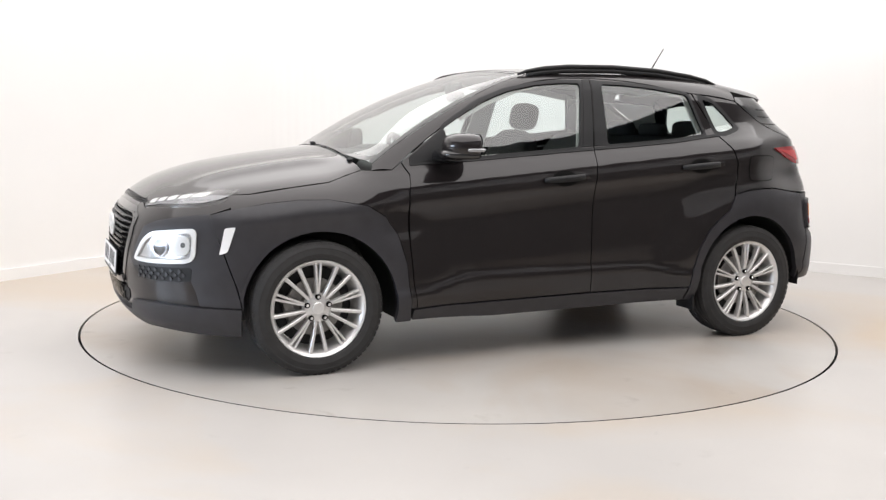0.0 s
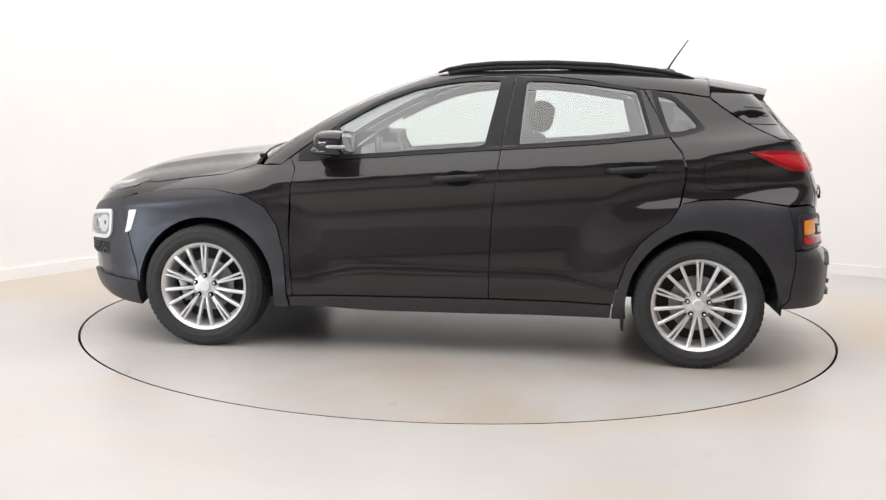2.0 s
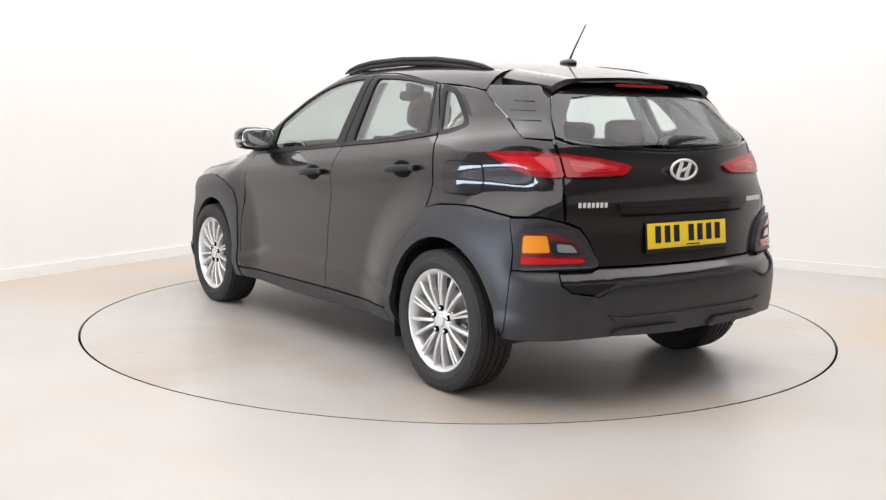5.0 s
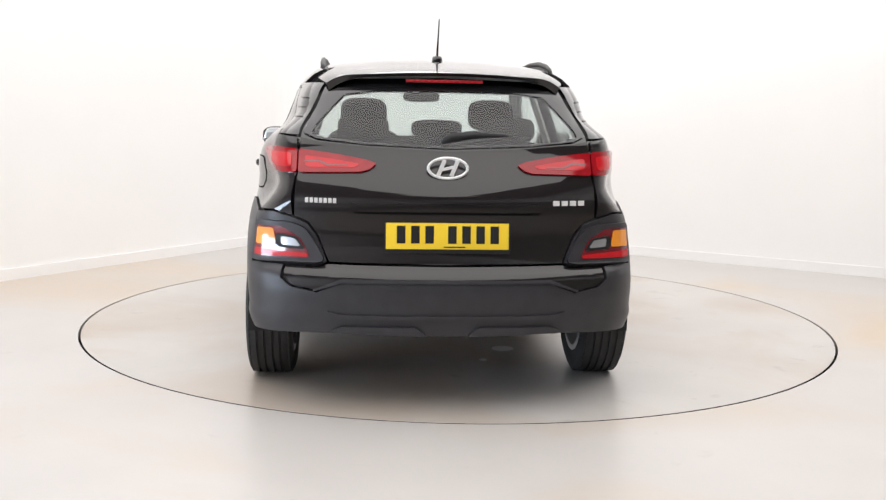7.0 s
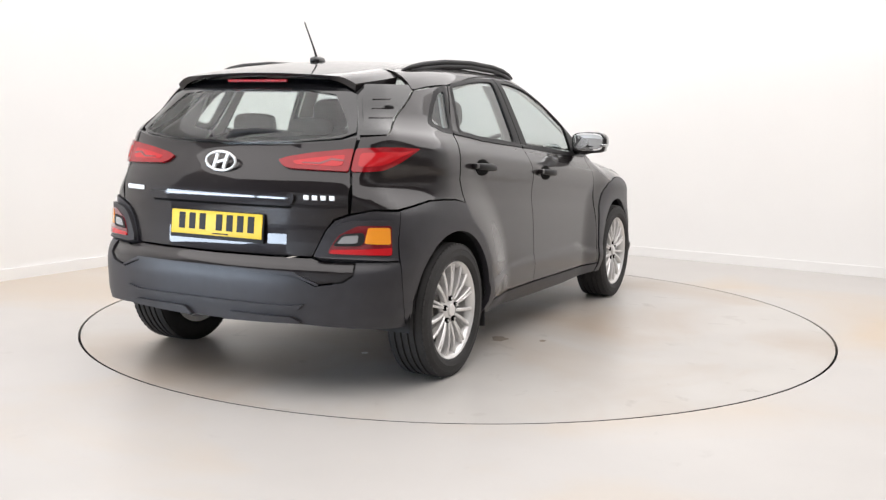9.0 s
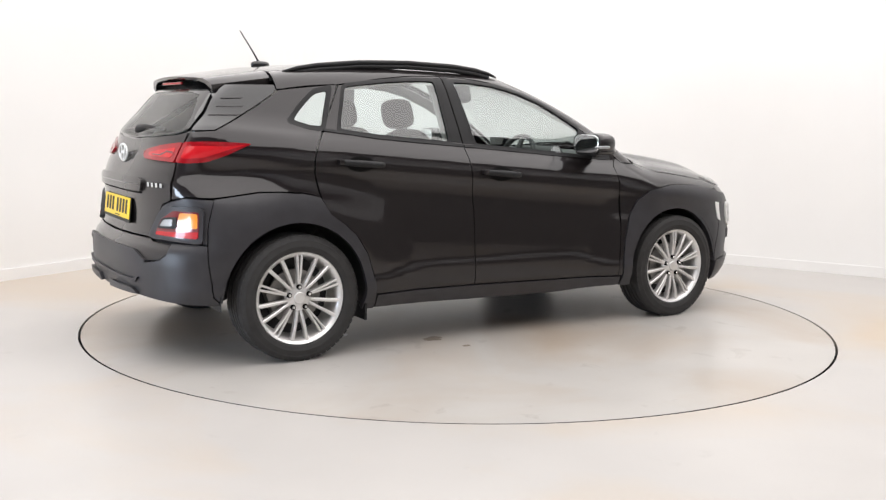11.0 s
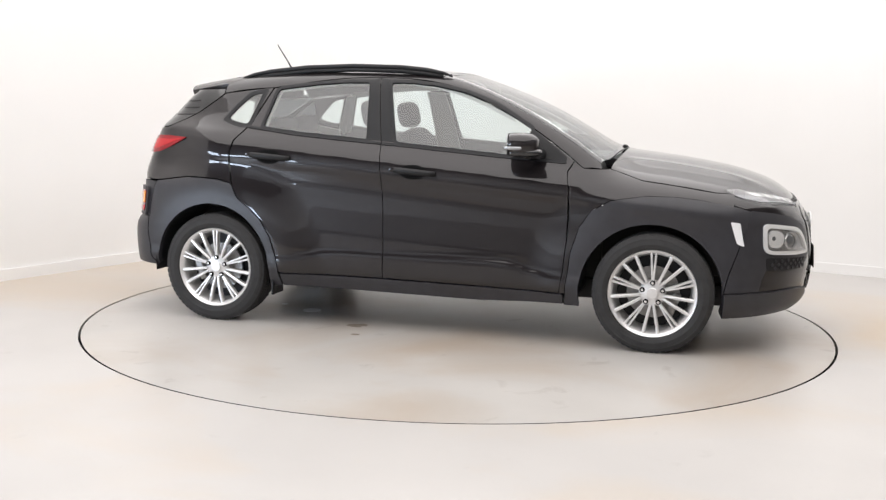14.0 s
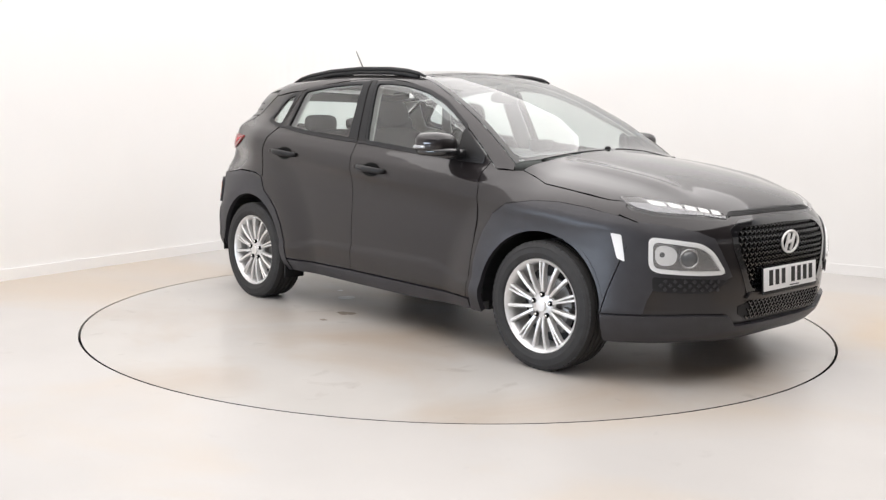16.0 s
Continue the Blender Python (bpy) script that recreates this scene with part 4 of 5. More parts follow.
# grille: dark back, honeycomb mesh, frame
grille = panel("grille", "front", shrink(gwrap, -0.01), TRIM, car, off=-0.032, depth=0.01, gap=0, label="black honeycomb radiator grille")[0]
panel("grille_frame", "front", shrink(gwrap, -0.020), GLOSS, grille, holes=[rounded(shrink(gwrap, 0.012), 0.02)], off=0.004, depth=0.03, gap=0)
bm = bmesh.new()
for r in range(13):
    for c in range(-13, 14):
        yy, zz = 0.034 * (c + (0.5 if r % 2 else 0.0)), 0.462 + 0.0245 * r
        half = 0.325 + (zz - 0.455) * 0.42 if zz < 0.67 else 0.415 - max(0, zz - 0.73) * 1.6
        if abs(yy) > half:
            continue
        p = settle("nose", [(abs(yy), zz)])[0]
        for s in (-1, 1):
            m = Matrix.Translation((p[0] - 0.012, yy + 0.0085 * s, zz)) @ Matrix.Rotation(radians(38 * s), 4, "X")
            add_box(bm, 0, 0, 0, 0.022, 0.024, 0.0055, m=m)
        add_box(bm, p[0] - 0.016, yy, zz - 0.010, 0.012, 0.005, 0.012)
part("grille_mesh", bm, GLOSS, grille)
panel("upper_slot", "nose", [(y * s, z) for s, seq in ((1, 1), (-1, -1)) for y, z in [(0.40, 0.806), (0.36, 0.828), (0.0, 0.836)][::seq]] + [(-0.40, 0.806), (0, 0.812)], TRIM, front_bumper, off=0.003, depth=0.006, gap=0.001)
bm = bmesh.new()
for c in range(-26, 27):
    for r in range(2):
        p = settle("nose", [(abs(c) * 0.0135, 0.817 + 0.008 * r)])[0]
        add_box(bm, p[0] + 0.004, c * 0.0135 + 0.006 * r, 0.817 + 0.008 * r, 0.004, 0.007, 0.005)
part("slot_mesh", bm, GLOSS, front_bumper)
LIP_HALF = [("e", 0.0, 0.298), ("e", 0.40, 0.298), ("e", 0.455, 0.350), ("e", 0.60, 0.358)]
lip = wrap("front", LIP_HALF) + wrap("front", [("s", 1.90, 0.352), ("s", 1.668, 0.342), ("s", 1.660, 0.215), ("s", 1.85, 0.225)]) + wrap("front", [("e", 0.55, 0.235), ("e", 0.42, 0.228), ("e", 0.0, 0.232)])
lip = lip + [(-u, v) for u, v in lip[-2:0:-1]]
panel("front_lip", "front", lip, CLAD, front_bumper, off=0.018, depth=0.06, gap=0)
low = [("e", 0.0, 0.410), ("e", 0.30, 0.410), ("e", 0.40, 0.388), ("e", 0.39, 0.350), ("e", 0.33, 0.318), ("e", 0.0, 0.316)]
lw = wrap("front", low)
lw = lw + [(-u, v) for u, v in lw[-2:0:-1]]
lowg = panel("lower_grille", "front", lw, TRIM, front_bumper, off=0.004, depth=0.01, gap=0)[0]
bm = bmesh.new()
for r in range(5):
    for c in range(-10, 11):
        yy, zz = 0.033 * (c + (0.5 if r % 2 else 0)), 0.330 + 0.018 * r
        if abs(yy) > 0.33:
            continue
        p = settle("nose", [(abs(yy), zz)])[0]
        for s in (-1, 1):
            add_box(bm, 0, 0, 0, 0.012, 0.022, 0.005, m=Matrix.Translation((p[0] + 0.006, yy + 0.008 * s, zz)) @ Matrix.Rotation(radians(38 * s), 4, "X"))
part("lower_grille_mesh", bm, GLOSS, lowg)
panel("plate_bar", "front", wrap("front", [("e", 0.0, 0.450), ("e", 0.335, 0.452), ("e", 0.36, 0.425), ("e", 0.30, 0.415), ("e", 0.0, 0.415)]) +
      [(-u, v) for u, v in wrap("front", [("e", 0.0, 0.450), ("e", 0.335, 0.452), ("e", 0.36, 0.425), ("e", 0.30, 0.415)])[:0:-1]], PAINT, front_bumper, off=0.014, depth=0.02, gap=0)


def emblem(x, z, sx, parent, a=0.083, b=0.043):
    """A plain oval ring with one slanting bar, satin silver."""
    vs, fs = [], []
    n, k = 48, 8
    for i in range(n):
        t = 2 * math.pi * i / n
        for j in range(k):
            u = 2 * math.pi * j / k
            r = 0.0065 * math.cos(u)
            vs.append((x + sx * 0.006 * math.sin(u), (a + r) * math.cos(t), z + (b + r) * math.sin(t)))
    for i in range(n):
        for j in range(k):
            fs.append((i * k + j, i * k + (j + 1) % k, ((i + 1) % n) * k + (j + 1) % k, ((i + 1) % n) * k + j))
    e = link_mesh("emblem", vs, fs, SILVER, parent, "satin silver oval emblem", smooth=True)
    bm = bmesh.new()
    for s in (-1, 1):
        add_box(bm, 0, 0, 0, 0.010, 0.017, b * 1.75, bevel=0.003, m=Matrix.Translation((x, s * a * 0.34, z)) @ Matrix.Rotation(radians(-22 * sx), 4, "X"))
    add_box(bm, 0, 0, 0, 0.010, a * 0.6, 0.013, bevel=0.003, m=Matrix.Translation((x, 0, z)) @ Matrix.Rotation(radians(14 * sx), 4, "X"))
    part("emblem_bar", bm, SILVER, e, smooth=True)


def plate(x, z, tilt, sx, mat, label):
    bm = bmesh.new()
    m = Matrix.Translation((x, 0, z)) @ Matrix.Rotation(radians(tilt), 4, "Y")
    add_box(bm, 0, 0, 0, 0.006, 0.520, 0.111, m=m, bevel=0.0025)
    pl = part("number_plate", bm, mat, car, label, smooth=True)
    for yy in (-0.196, -0.136, -0.076, 0.020, 0.080, 0.140, 0.200):
        bm = bmesh.new()
        add_box(bm, sx * 0.0038, sx * yy, 0.006, 0.001, 0.036, 0.074, m=m)
        part("plate_bar", bm, TRIM, pl)
    bm = bmesh.new()
    add_box(bm, sx * 0.0038, 0.03 * sx, -0.046, 0.001, 0.09, 0.005, m=m)
    part("maker_line", bm, TRIM, pl)
    bm = bmesh.new()
    add_box(bm, -sx * 0.004, 0, -0.008, 0.006, 0.535, 0.130, m=m, bevel=0.002)
    part("plate_holder", bm, TRIM, pl, smooth=True)
    return pl


emblem(2.150, 0.672, 1, car, 0.078, 0.052)
plate(2.163, 0.505, -4, 1, WHITE, "white front number plate with dark bars")

# ---- tail ----
plate(-1.984, 0.749, 6, -1, YELLOW, "yellow rear number plate with dark bars")
bm = bmesh.new()
add_box(bm, -1.988, 0, 0.683, 0.001, 0.17, 0.009)
part("plate_caption", bm, WHITE, car, "small white caption bar")
emblem(-1.945, 1.033, -1, tailgate)
for y0, y1, z, n in ((0.604, 0.466, 0.891, 7), (-0.449, -0.600, 0.889, 4)):
    for i in range(n):
        w = (y0 - y1) / n
        yy = y0 - w * (i + 0.5)
        p = settle("rear", [(abs(yy), z)])[0]
        bm = bmesh.new()
        add_box(bm, p[0] - 0.002, yy, z, 0.004, w * 0.72, 0.021, bevel=0.001)
        part("badge_bar", bm, SILVER, tailgate, smooth=True)
HAND = [(0.419, 0.900), (0.374, 0.917), (-0.374, 0.917), (-0.419, 0.900), (-0.405, 0.850), (0.405, 0.850)]
panel("grip_strip", "rear", rounded(HAND, 0.012), PAINT, tailgate, off=0.016, depth=0.02, gap=0)
# raised dark strip: paints the shade under the grip
panel("grip_recess_shade", "rear", rounded([(0.40, 0.849), (-0.40, 0.849), (-0.39, 0.838), (0.39, 0.838)], 0.004), GAP_SHADE, tailgate, off=0.003, depth=0.004, gap=0)
panel("strip_groove", "rear", [(0.395, 0.885), (-0.395, 0.885), (-0.395, 0.880), (0.395, 0.880)], GLOSS, tailgate, off=0.0175, depth=0.002, gap=0)
for sd in BOTH:
    outer = wrap("tail", [("s", -1.520, 1.100), ("s", -1.64, 1.108), ("s", -1.72, 1.110), ("e", 0.637, 1.103), ("e", 0.637, 1.003), ("e", 0.69, 1.001), ("s", -1.74, 1.010), ("s", -1.64, 1.044)])
    lo = panel("tail_lamp", "tail", rounded(outer, 0.008), RED, car, off=0.010, depth=0.015, gap=0, sides=(sd,), label="red wraparound tail lamp")[0]
    panel("light_guide", "tail", rounded(shrink(outer, 0.022), 0.008), BRIGHT_RED, lo, off=0.0115, depth=0.003, gap=0, sides=(sd,), cell=0.03)
    inner = wrap("tail", [("e", 0.629, 1.101), ("e", 0.461, 1.080), ("e", 0.34, 1.058), ("e", 0.299, 1.044), ("e", 0.328, 1.020), ("e", 0.364, 1.009), ("e", 0.629, 1.002)])
    li = panel("tail_lamp_inner", "tail", rounded(inner, 0.006), RED, tailgate, off=0.012, depth=0.015, gap=0, sides=(sd,), label="red tapering tail lamp")[0]
    panel("light_guide", "tail", rounded(wrap("tail", [("e", 0.60, 1.072), ("e", 0.48, 1.058), ("e", 0.37, 1.040), ("e", 0.39, 1.026), ("e", 0.58, 1.022), ("e", 0.60, 1.030)]), 0.006), BRIGHT_RED, li, off=0.0135, depth=0.003, gap=0, sides=(sd,), cell=0.03)
    panel("lamp_shadow_line", "tail", wrap("tail", [("e", 0.60, 1.050), ("e", 0.545, 1.056), ("e", 0.50, 1.036), ("e", 0.42, 1.036), ("e", 0.42, 1.031), ("e", 0.505, 1.029), ("e", 0.55, 1.047), ("e", 0.60, 1.042)]), DEEP_RED, li, off=0.0142, depth=0.002, gap=0, sides=(sd,), cell=0.05)
    cl = wrap("tail", [("s", -1.765, 0.790), ("s", -1.80, 0.797), ("e", 0.66, 0.797), ("e", 0.60, 0.778), ("e", 0.572, 0.745), ("e", 0.512, 0.640), ("e", 0.535, 0.618), ("s", -1.79, 0.612), ("s", -1.775, 0.63)])
    cluster = panel("lamp_cluster_bezel", "tail", rounded(cl, 0.016), CLAD, lamp_corner[0 if sd > 0 else 1], off=0.024, depth=0.02, gap=0, sides=(sd,))[0]
    le = wrap("tail", [("s", -1.782, 0.772), ("e", 0.69, 0.776), ("e", 0.612, 0.730), ("e", 0.575, 0.660), ("e", 0.575, 0.645), ("s", -1.79, 0.640)])
    lens = panel("rear_lamp", "tail", rounded(le, 0.008), DEEP_RED, car, off=0.027, depth=0.01, gap=0, sides=(sd,), label="rear lamp with red, amber and clear fields")[0]
    panel("amber_field", "tail", rounded(wrap("tail", [("s", -1.788, 0.764), ("e", 0.725, 0.768), ("e", 0.715, 0.694), ("s", -1.790, 0.690)]), 0.006), AMBER, lens, off=0.029, depth=0.004, gap=0, sides=(sd,), cell=0.03)
    panel("red_field", "tail", rounded(wrap("tail", [("s", -1.788, 0.676), ("e", 0.72, 0.670), ("e", 0.585, 0.664), ("e", 0.578, 0.648), ("s", -1.793, 0.643)]), 0.005), BRIGHT_RED, lens, off=0.029, depth=0.004, gap=0, sides=(sd,), cell=0.03)
    panel("reverse_frame", "tail", rounded(wrap("tail", [("e", 0.712, 0.746), ("e", 0.625, 0.736), ("e", 0.590, 0.680), ("e", 0.700, 0.684), ("e", 0.715, 0.70)]), 0.008), TRIM, lens, off=0.031, depth=0.005, gap=0, sides=(sd,), cell=0.03)
    panel("reverse_light", "tail", rounded(wrap("tail", [("e", 0.692, 0.734), ("e", 0.632, 0.727), ("e", 0.607, 0.692), ("e", 0.688, 0.696)]), 0.006), WHITE_LENS, lens, off=0.033, depth=0.004, gap=0, sides=(sd,), cell=0.03)
    # ridged vanes on the rear pillars
    for k in range(3):
        z = 1.325 - 0.042 * k
        panel("pillar_vane", "tail", wrap("tail", [("e", 0.600 + 0.012 * k, z), ("e", 0.640 + 0.015 * k, z + 0.004), ("e", 0.640 + 0.015 * k, z - 0.002), ("e", 0.600 + 0.012 * k, z - 0.003)]), PAINT, car, off=0.003, depth=0.004, gap=0, sides=(sd,))
    panel("skid_strip", "tail", rounded(wrap("tail", [("e", 0.491, 0.346), ("e", 0.443, 0.372), ("e", 0.130, 0.372), ("e", 0.085, 0.334)]), 0.008), CLAD, rear_bumper, off=0.026, depth=0.02, gap=0, sides=(sd,))
DIFF = wrap("tail", [("e", 0.0, 0.420), ("e", 0.44, 0.420), ("e", 0.50, 0.432), ("e", 0.47, 0.405), ("e", 0.0, 0.402)])
panel("bumper_ridge", "tail", DIFF + [(-u, v) for u, v in DIFF[-2:0:-1]], CLAD, rear_bumper, off=0.020, depth=0.014, gap=0)
STEP = wrap("tail", [("e", 0.0, 0.566), ("e", 0.44, 0.566), ("e", 0.56, 0.520), ("e", 0.56, 0.512), ("e", 0.435, 0.552), ("e", 0.0, 0.552)])
panel("bumper_step", "tail", STEP + [(-u, v) for u, v in STEP[-2:0:-1]], CLAD, rear_bumper, off=0.016, depth=0.02, gap=0)
# dark backing round the rear window
BACK = [(0.0, 1.43), (0.40, 1.42), (0.55, 1.385), (0.61, 1.26), (0.655, 1.150), (0.56, 1.13), (0.34, 1.108), (0.0, 1.09)]
inner_h = inner_half + [(-y, z) for y, z in inner_half[-2:0:-1]]
panel("window_backing", "rear", BACK + [(-y, z) for y, z in BACK[-2:0:-1]], GLOSS, car, holes=[inner_h], off=-0.010, depth=0.004, gap=0, cell=0.06)
bm = bmesh.new()
add_box(bm, -1.672, 0, 1.404, 0.012, 0.345, 0.014, bevel=0.004)
part("brake_light", bm, RED, car, "slim red high-level brake light", smooth=True)
bm = bmesh.new()
for i in range(12):
    add_box(bm, -1.680, -0.15 + 0.0272 * i, 1.404, 0.002, 0.014, 0.007)
part("brake_led", bm, BRIGHT_RED, car)
tube("rear_wiper", [(-1.855, 0.02, 1.135), (-1.862, -0.02, 1.160), (-1.853, -0.12, 1.172), (-1.838, -0.25, 1.168), (-1.818, -0.36, 1.163)], [0.020, 0.022, 0.013, 0.010, 0.006], TRIM, car, "black rear wiper arm")
tube("wiper_blade", [(-1.858, 0.03, 1.142), (-1.852, -0.10, 1.150), (-1.838, -0.22, 1.155), (-1.820, -0.35, 1.160)], 0.007, TRIM, car)

# ---- side fittings ----
def superball(name, c, s, power, mat, parent, label="", nu=28, nv=16, clamp=None, m=None):
    """A rounded block: an ellipsoid squared off by power."""
    vs, fs = [], []
    sp = lambda v: math.copysign(abs(v) ** power, v)
    for j in range(nv + 1):
        b = -math.pi / 2 + math.pi * j / nv
        for i in range(nu):
            a = 2 * math.pi * i / nu
            p = Vector((s[0] * sp(math.cos(b)) * sp(math.cos(a)), s[1] * sp(math.cos(b)) * sp(math.sin(a)), s[2] * sp(math.sin(b))))
            if clamp:
                p = clamp(p)
            vs.append((m @ p if m else p) + Vector(c))
    for j in range(nv):
        for i in range(nu):
            k = (i + 1) % nu
            fs.append((j * nu + i, j * nu + k, (j + 1) * nu + k, (j + 1) * nu + i))
    return link_mesh(name, vs, fs, mat, parent, label, smooth=True)


def make_mirror(sd):
    turn = Matrix.Rotation(radians(-8 * sd), 3, "Z")
    shape = lambda p: Vector((max(p.x, -0.062), p.y, p.z + 0.10 * p.y * sd * 0.15))
    mm = superball("door_mirror", (0.565, 0.918 * sd, 1.108), (0.108, 0.108, 0.064), 0.72, PAINT, car, "black door mirror", clamp=shape, m=turn)
    superball("mirror_base", (0.570, 0.910 * sd, 1.066), (0.122, 0.104, 0.028), 0.7, GLOSS, mm, clamp=lambda p: Vector((max(p.x, -0.06), p.y, p.z)), m=turn)
    superball("mirror_glass", (0.499, 0.918 * sd, 1.108), (0.004, 0.096, 0.054), 0.55, MIRROR, mm, m=turn)
    superball("mirror_seal", (0.501, 0.918 * sd, 1.108), (0.003, 0.104, 0.060), 0.55, TRIM, mm, m=turn)
    superball("indicator", (0.545, 1.012 * sd, 1.090), (0.050, 0.018, 0.010), 0.6, WHITE_LENS, mm)
    tube("mirror_arm", [(0.66, 0.79 * sd, 1.055), (0.62, 0.86 * sd, 1.052), (0.59, 0.91 * sd, 1.06)], [0.034, 0.030, 0.026], GLOSS, mm, squash=1.2)


def make_handle(x0, z0, x1, z1, door, sd):
    y = lambda x, z, o: (settle("side", [(x, z)])[0][1] + o) * sd
    xm, zm = (x0 + x1) / 2, (z0 + z1) / 2
    L = abs(x0 - x1)
    # dark oval laid on the door in place of the hand recess's shade
    cup = [(xm + 0.30 * L * math.cos(2 * math.pi * i / 24), zm - 0.003 + 0.041 * math.sin(2 * math.pi * i / 24)) for i in range(24)]
    panel("handle_cup_shade", "side", cup, GAP_SHADE, door, off=0.0035, depth=0.006, gap=0, sides=(sd,), cell=0.03)
    pts, rs = [], []
    for k in range(9):
        f = k / 8
        x, z = x0 + (x1 - x0) * f, z0 + (z1 - z0) * f
        pts.append((x, y(x, z, 0.006 + 0.032 * math.sin(math.pi * f) ** 0.55), z))
        rs.append(0.008 + 0.0105 * math.sin(math.pi * min(1, f * 0.8 + 0.12)) ** 0.5)
    tube("door_handle", pts, rs, TRIM, door, n=10, squash=0.8)
    box("key_block", (x1 + 0.012, y(x1 + 0.012, z1, 0.018), z1), (0.034, 0.034, 0.026), PAINT, door, bevel=0.008)


for i, sd in enumerate(BOTH):
    make_mirror(sd)
    make_handle(0.069, 0.928, -0.191, 0.949, front_door[i], sd)
    make_handle(-0.818, 0.992, -1.085, 1.012, rear_door[i], sd)
    rail = [(0.085, 1.488), (0.03, 1.508), (-0.072, 1.526), (-0.223, 1.540), (-0.523, 1.547), (-0.823, 1.537), (-1.062, 1.513), (-1.18, 1.493), (-1.26, 1.470)]
    rr = tube("roof_rail", [(x, (0.572 - 0.03 * (x + 0.5) ** 2) * sd, z) for x, z in [(x, z - 0.003) for x, z in rail]], [0.006, 0.010, 0.013, 0.0135, 0.0135, 0.0135, 0.013, 0.011, 0.007], TRIM, car, "matt black roof rail", n=10)
    tube("rail_base", [(x, (0.572 - 0.03 * (x + 0.5) ** 2) * sd, z - 0.025) for x, z in rail[1:-1]], 0.013, TRIM, rr, n=8)
fuel = [(-1.300, 0.925), (-1.298, 1.045), (-1.330, 1.054), (-1.493, 1.054), (-1.518, 1.035), (-1.512, 0.93), (-1.490, 0.914), (-1.325, 0.912)]
fw = rounded(wrap("tail", [("s", x, z) for x, z in fuel]), 0.03)
# slightly larger dark sheet draws the shaded shut line round the flap
panel("fuel_flap_gap", "tail", shrink(fw, -0.005), GAP_SHADE, quarters[0], off=0.0020, depth=0.003, gap=0)
panel("fuel_flap", "tail", fw, PAINT, quarters[0], off=0.0034, depth=0.003, gap=0)
superball("antenna_base", (-1.165, 0, 1.528), (0.055, 0.026, 0.022), 0.8, GLOSS, car)
tube("antenna", [(-1.172, 0, 1.54), (-1.205, 0, 1.595), (-1.283, 0, 1.712)], [0.0065, 0.0045, 0.003], TRIM, car, "thin black roof antenna")
for y0, y1, x1 in ((0.60, 0.02, 1.0), (-0.05, -0.58, 0.985)):
    pts = []
    for k in range(7):
        f = k / 6
        y = y0 + (y1 - y0) * f
        x = 1.066 - 0.018 * f - 0.05 * abs(y)
        pts.append((x + 0.012, y, settle("top", [(x + 0.012, abs(y))])[0][2] - 0.001))
    tube("wiper_blade", pts, 0.0032, TRIM, car, "black windscreen wiper")
    superball("wiper_pivot", (1.055, y0, settle("top", [(1.055, abs(y0))])[0][2] + 0.003), (0.016, 0.016, 0.010), 0.8, TRIM, car)

# ---- cabin ----
panel("headlining", "top", shrink([(ROOF_FRONT, 0.55), (-0.3, 0.57), (-0.9, 0.555), (-1.45, 0.50), (-1.45, -0.50), (-0.9, -0.555), (-0.3, -0.57), (ROOF_FRONT, -0.55)], 0.0), LINING, car, off=-0.035, depth=0.01, gap=0, cell=0.08)
for i, sd in enumerate(BOTH):
    panel("door_trim", "side", [(0.78, 0.98), (0.42, 1.022), (-0.21, 1.070), (-0.24, 0.34), (0.78, 0.33)], DASH, front_door[i], off=-0.075, depth=0.01, gap=0, sides=(sd,), cell=0.08)
    panel("door_trim", "side", [(-0.30, 1.078), (-0.80, 1.110), (-1.10, 1.14), (-1.15, 0.80), (-0.92, 0.50), (-0.86, 0.34), (-0.27, 0.34)], DASH, rear_door[i], off=-0.075, depth=0.01, gap=0, sides=(sd,), cell=0.08)
    panel("cabin_rail", "top", [(x, y - 0.006) for x, y in rail_out[1:10]] + [(-1.0, 0.53), (-0.3, 0.545)] + [(x, y - 0.01) for x, y in WS_SIDE[::-1]][:4], LINING, car, off=-0.030, depth=0.006, gap=0.0, sides=(sd,), cell=0.08)
    line = DOOR_TOP[2:] + DOOR_TOP_R[1:]
    panel("frame_trim", "side", [(x, z + 0.018) for x, z in line] + [(x, z - 0.022) for x, z in line[::-1]], LINING, car, off=-0.022, depth=0.004, gap=0, sides=(sd,), cell=0.08)
    panel("pillar_trim", "side", [(-0.27, 1.46), (-0.40, 1.46), (-0.36, 1.06), (-0.19, 1.06)], LINING, car, off=-0.05, depth=0.01, gap=0, sides=(sd,), cell=0.08)
    panel("pillar_trim", "tail", wrap("tail", [("s", -0.96, 1.42), ("s", -1.03, 1.405), ("s", -1.125, 1.175), ("s", -1.09, 1.15), ("s", -1.03, 1.16)]), LINING, car, off=-0.04, depth=0.01, gap=0, sides=(sd,), cell=0.08)
    panel("pillar_trim", "tail", wrap("tail", [("s", -1.29, 1.36), ("s", -1.55, 1.20), ("s", -1.62, 1.05), ("s", -1.15, 1.02), ("s", -1.13, 1.17), ("s", -1.30, 1.20)]), LINING, car, off=-0.035, depth=0.01, gap=0, sides=(sd,), cell=0.08)
    panel("pillar_trim", "tail", wrap("tail", [("s", -1.30, 1.385), ("s", -1.395, 1.325), ("s", -1.547, 1.232), ("s", -1.66, 1.165), ("e", 0.640, 1.18), ("e", 0.605, 1.24), ("e", 0.56, 1.32), ("e", 0.53, 1.37)]), LINING, car, off=-0.025, depth=0.006, gap=0, sides=(sd,), cell=0.08)


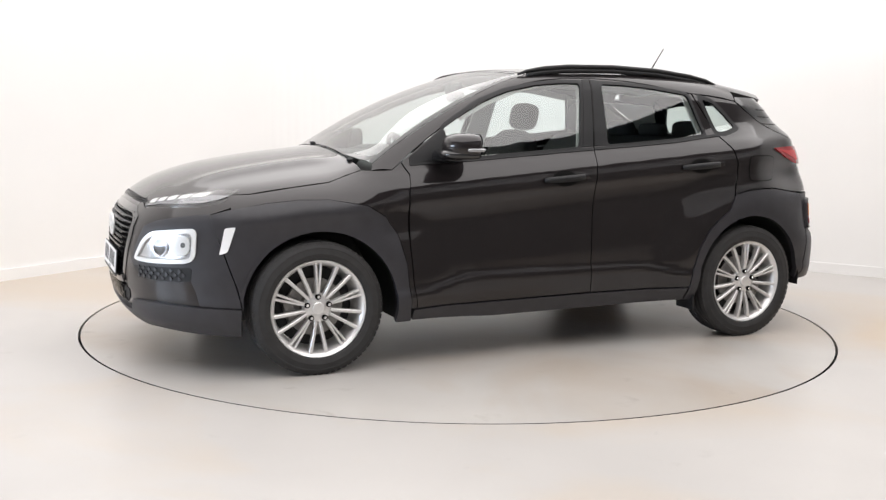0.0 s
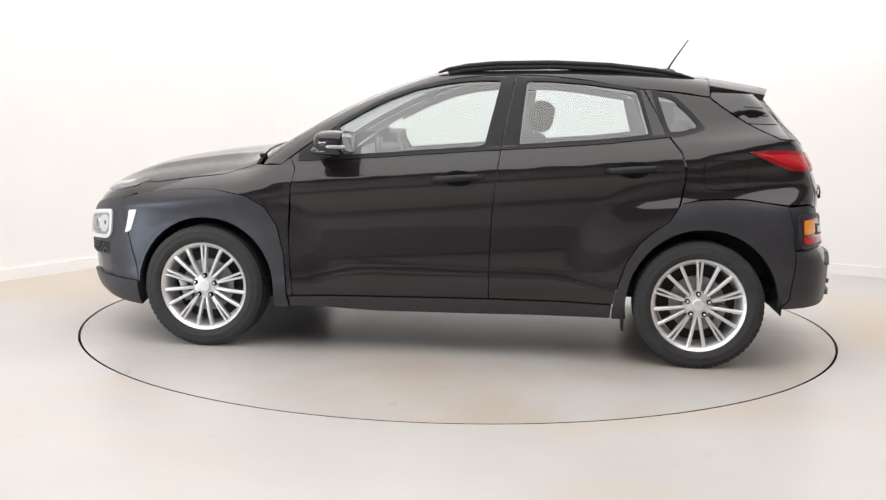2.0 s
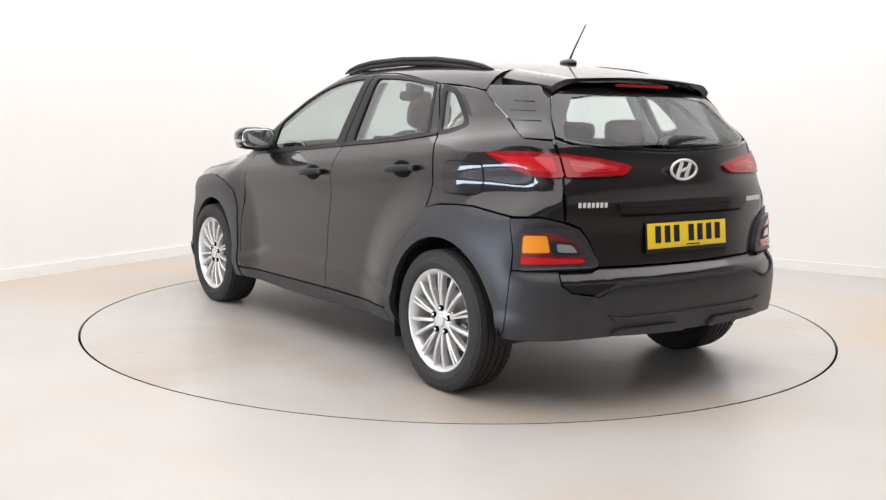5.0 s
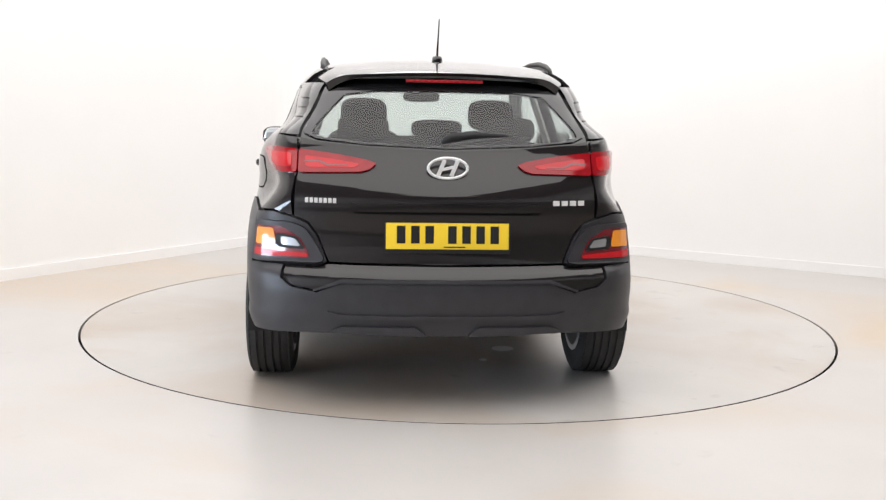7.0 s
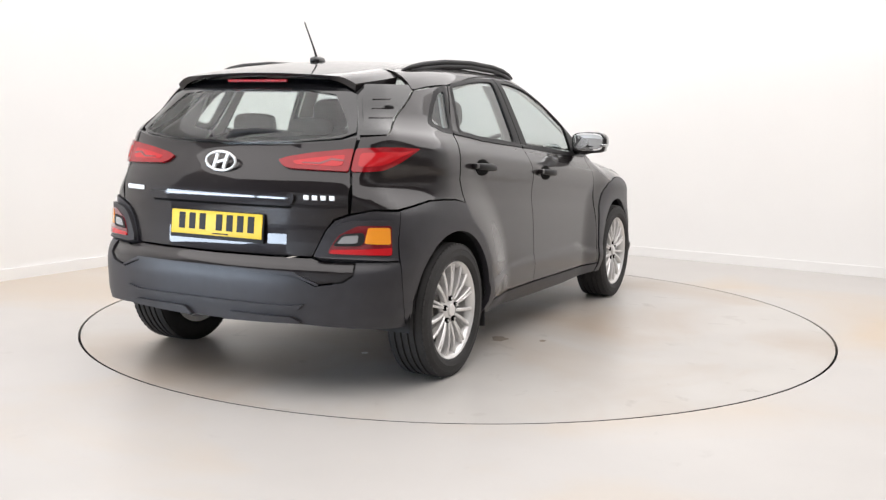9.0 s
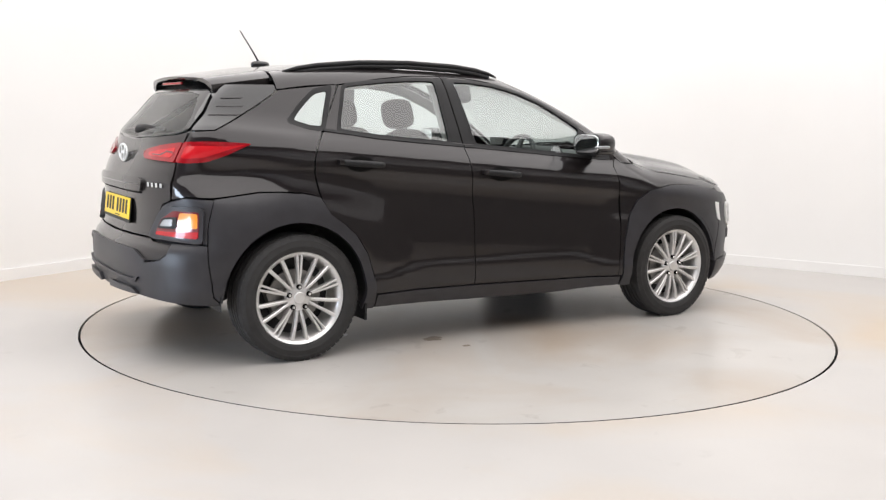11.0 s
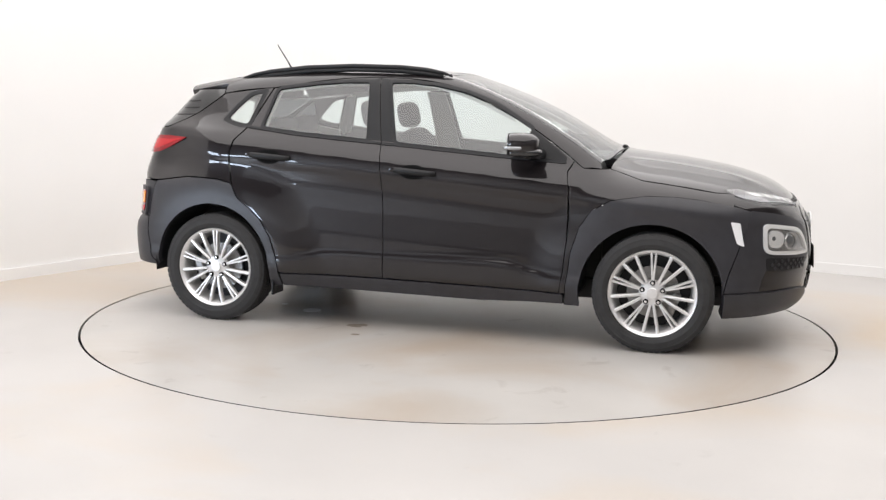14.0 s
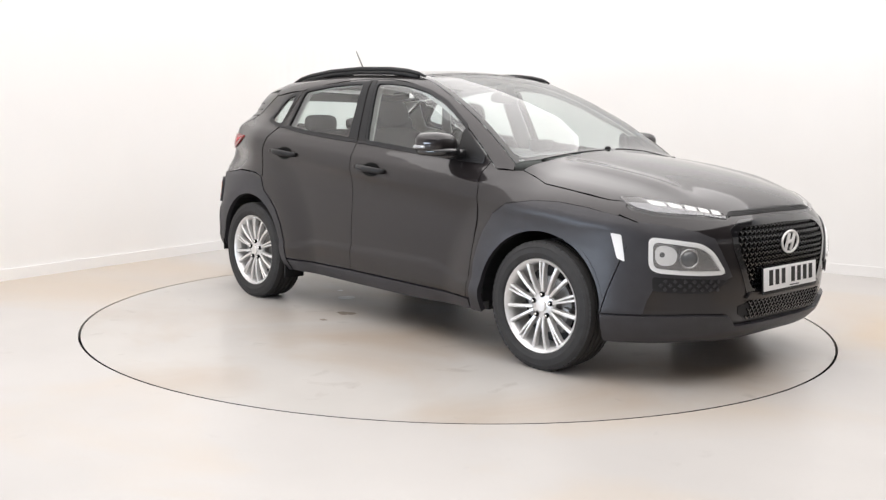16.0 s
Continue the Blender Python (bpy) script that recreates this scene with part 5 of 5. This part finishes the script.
def make_seat(y):
    s = superball("front_seat", (0.02, y, 0.56), (0.29, 0.25, 0.11), 0.5, SEAT, car, "charcoal cloth front seat")
    m = Matrix.Rotation(radians(-22), 3, "Y")
    superball("backrest", (-0.31, y, 0.86), (0.085, 0.245, 0.33), 0.5, SEAT, s, m=m)
    superball("headrest", (-0.465, y, 1.262), (0.058, 0.130, 0.085), 0.6, SEAT, s, m=Matrix.Rotation(radians(-12), 3, "Y"))
    for k in (-0.06, 0.06):
        tube("headrest_post", [(-0.405, y + k, 1.08), (-0.455, y + k, 1.24)], 0.006, CHROME, s)


make_seat(0.36)
make_seat(-0.36)
bench = superball("rear_bench", (-0.80, 0, 0.60), (0.27, 0.60, 0.10), 0.4, SEAT, car, "charcoal cloth rear bench seat")
superball("backrest", (-1.13, 0, 0.86), (0.08, 0.60, 0.30), 0.4, SEAT, bench, m=Matrix.Rotation(radians(-20), 3, "Y"))
for y in (0.36, 0.0, -0.36):
    superball("headrest", (-1.225, y, 1.19), (0.05, 0.125, 0.062 if y else 0.045), 0.6, SEAT, bench)
dash = superball("dashboard", (0.76, 0, 0.90), (0.26, 0.68, 0.155), 0.45, DASH, car, "dark grey dashboard")
superball("instrument_hood", (0.55, -0.36, 1.03), (0.12, 0.19, 0.05), 0.6, DASH, dash)
bm = bmesh.new()
add_box(bm, 0.52, 0.0, 1.06, 0.02, 0.21, 0.13, bevel=0.01)
part("display", bm, GLOSS, dash, smooth=True)
vs, fs = [], []
for i in range(36):
    a = 2 * math.pi * i / 36
    for j in range(8):
        b = 2 * math.pi * j / 8
        vs.append(((0.175 + 0.015 * math.cos(b)) * math.cos(a), (0.175 + 0.015 * math.cos(b)) * math.sin(a), 0.015 * math.sin(b)))
for i in range(36):
    for j in range(8):
        k, l = (i + 1) % 36, (j + 1) % 8
        fs.append((i * 8 + j, k * 8 + j, k * 8 + l, i * 8 + l))
wheel_m = Matrix.Translation((0.38, -0.36, 0.98)) @ Matrix.Rotation(radians(-66), 4, "Y")
sw = link_mesh("steering_wheel", [wheel_m @ Vector(v) for v in vs], fs, DASH, car, "dark steering wheel", smooth=True)
superball("steering_hub", (0.385, -0.36, 0.975), (0.05, 0.085, 0.075), 0.7, DASH, sw)
for a in (0, 180, 270):
    tube("steering_spoke", [wheel_m @ Vector((0, 0, 0.01)), wheel_m @ Vector((0.17 * math.cos(radians(a + 90)), 0.17 * math.sin(radians(a + 90)), 0))], 0.016, DASH, sw)
superball("interior_mirror", (0.20, 0.0, 1.375), (0.018, 0.115, 0.034), 0.55, DASH, car, "dark interior mirror")
box("mirror_mount", (0.21, 0, 1.42), (0.08, 0.09, 0.07), DASH, car, bevel=0.015)
box("parcel_floor", (-1.50, 0, 0.80), (0.55, 1.10, 0.28), DASH, car, bevel=0.03)
box("gate_trim", (-1.83, 0, 0.86), (0.06, 1.10, 0.40), DASH, car, bevel=0.02)


# ---- what moves ----
def motions():
    rows_car, rows_disc = [], []
    for i in range(33):
        t = i * 0.5
        a = TURN_START + TURN_RATE * t
        c, s = math.cos(radians(a)), math.sin(radians(a))
        rows_car.append((t, pose(c * CAR_X - s * CAR_Y, s * CAR_X + c * CAR_Y, 0.0, 0, 0, a)))
        rows_disc.append((t, pose(0, 0, 0, 0, 0, a)))
    walk(car, rows_car)
    walk(turntable, rows_disc)


motions()
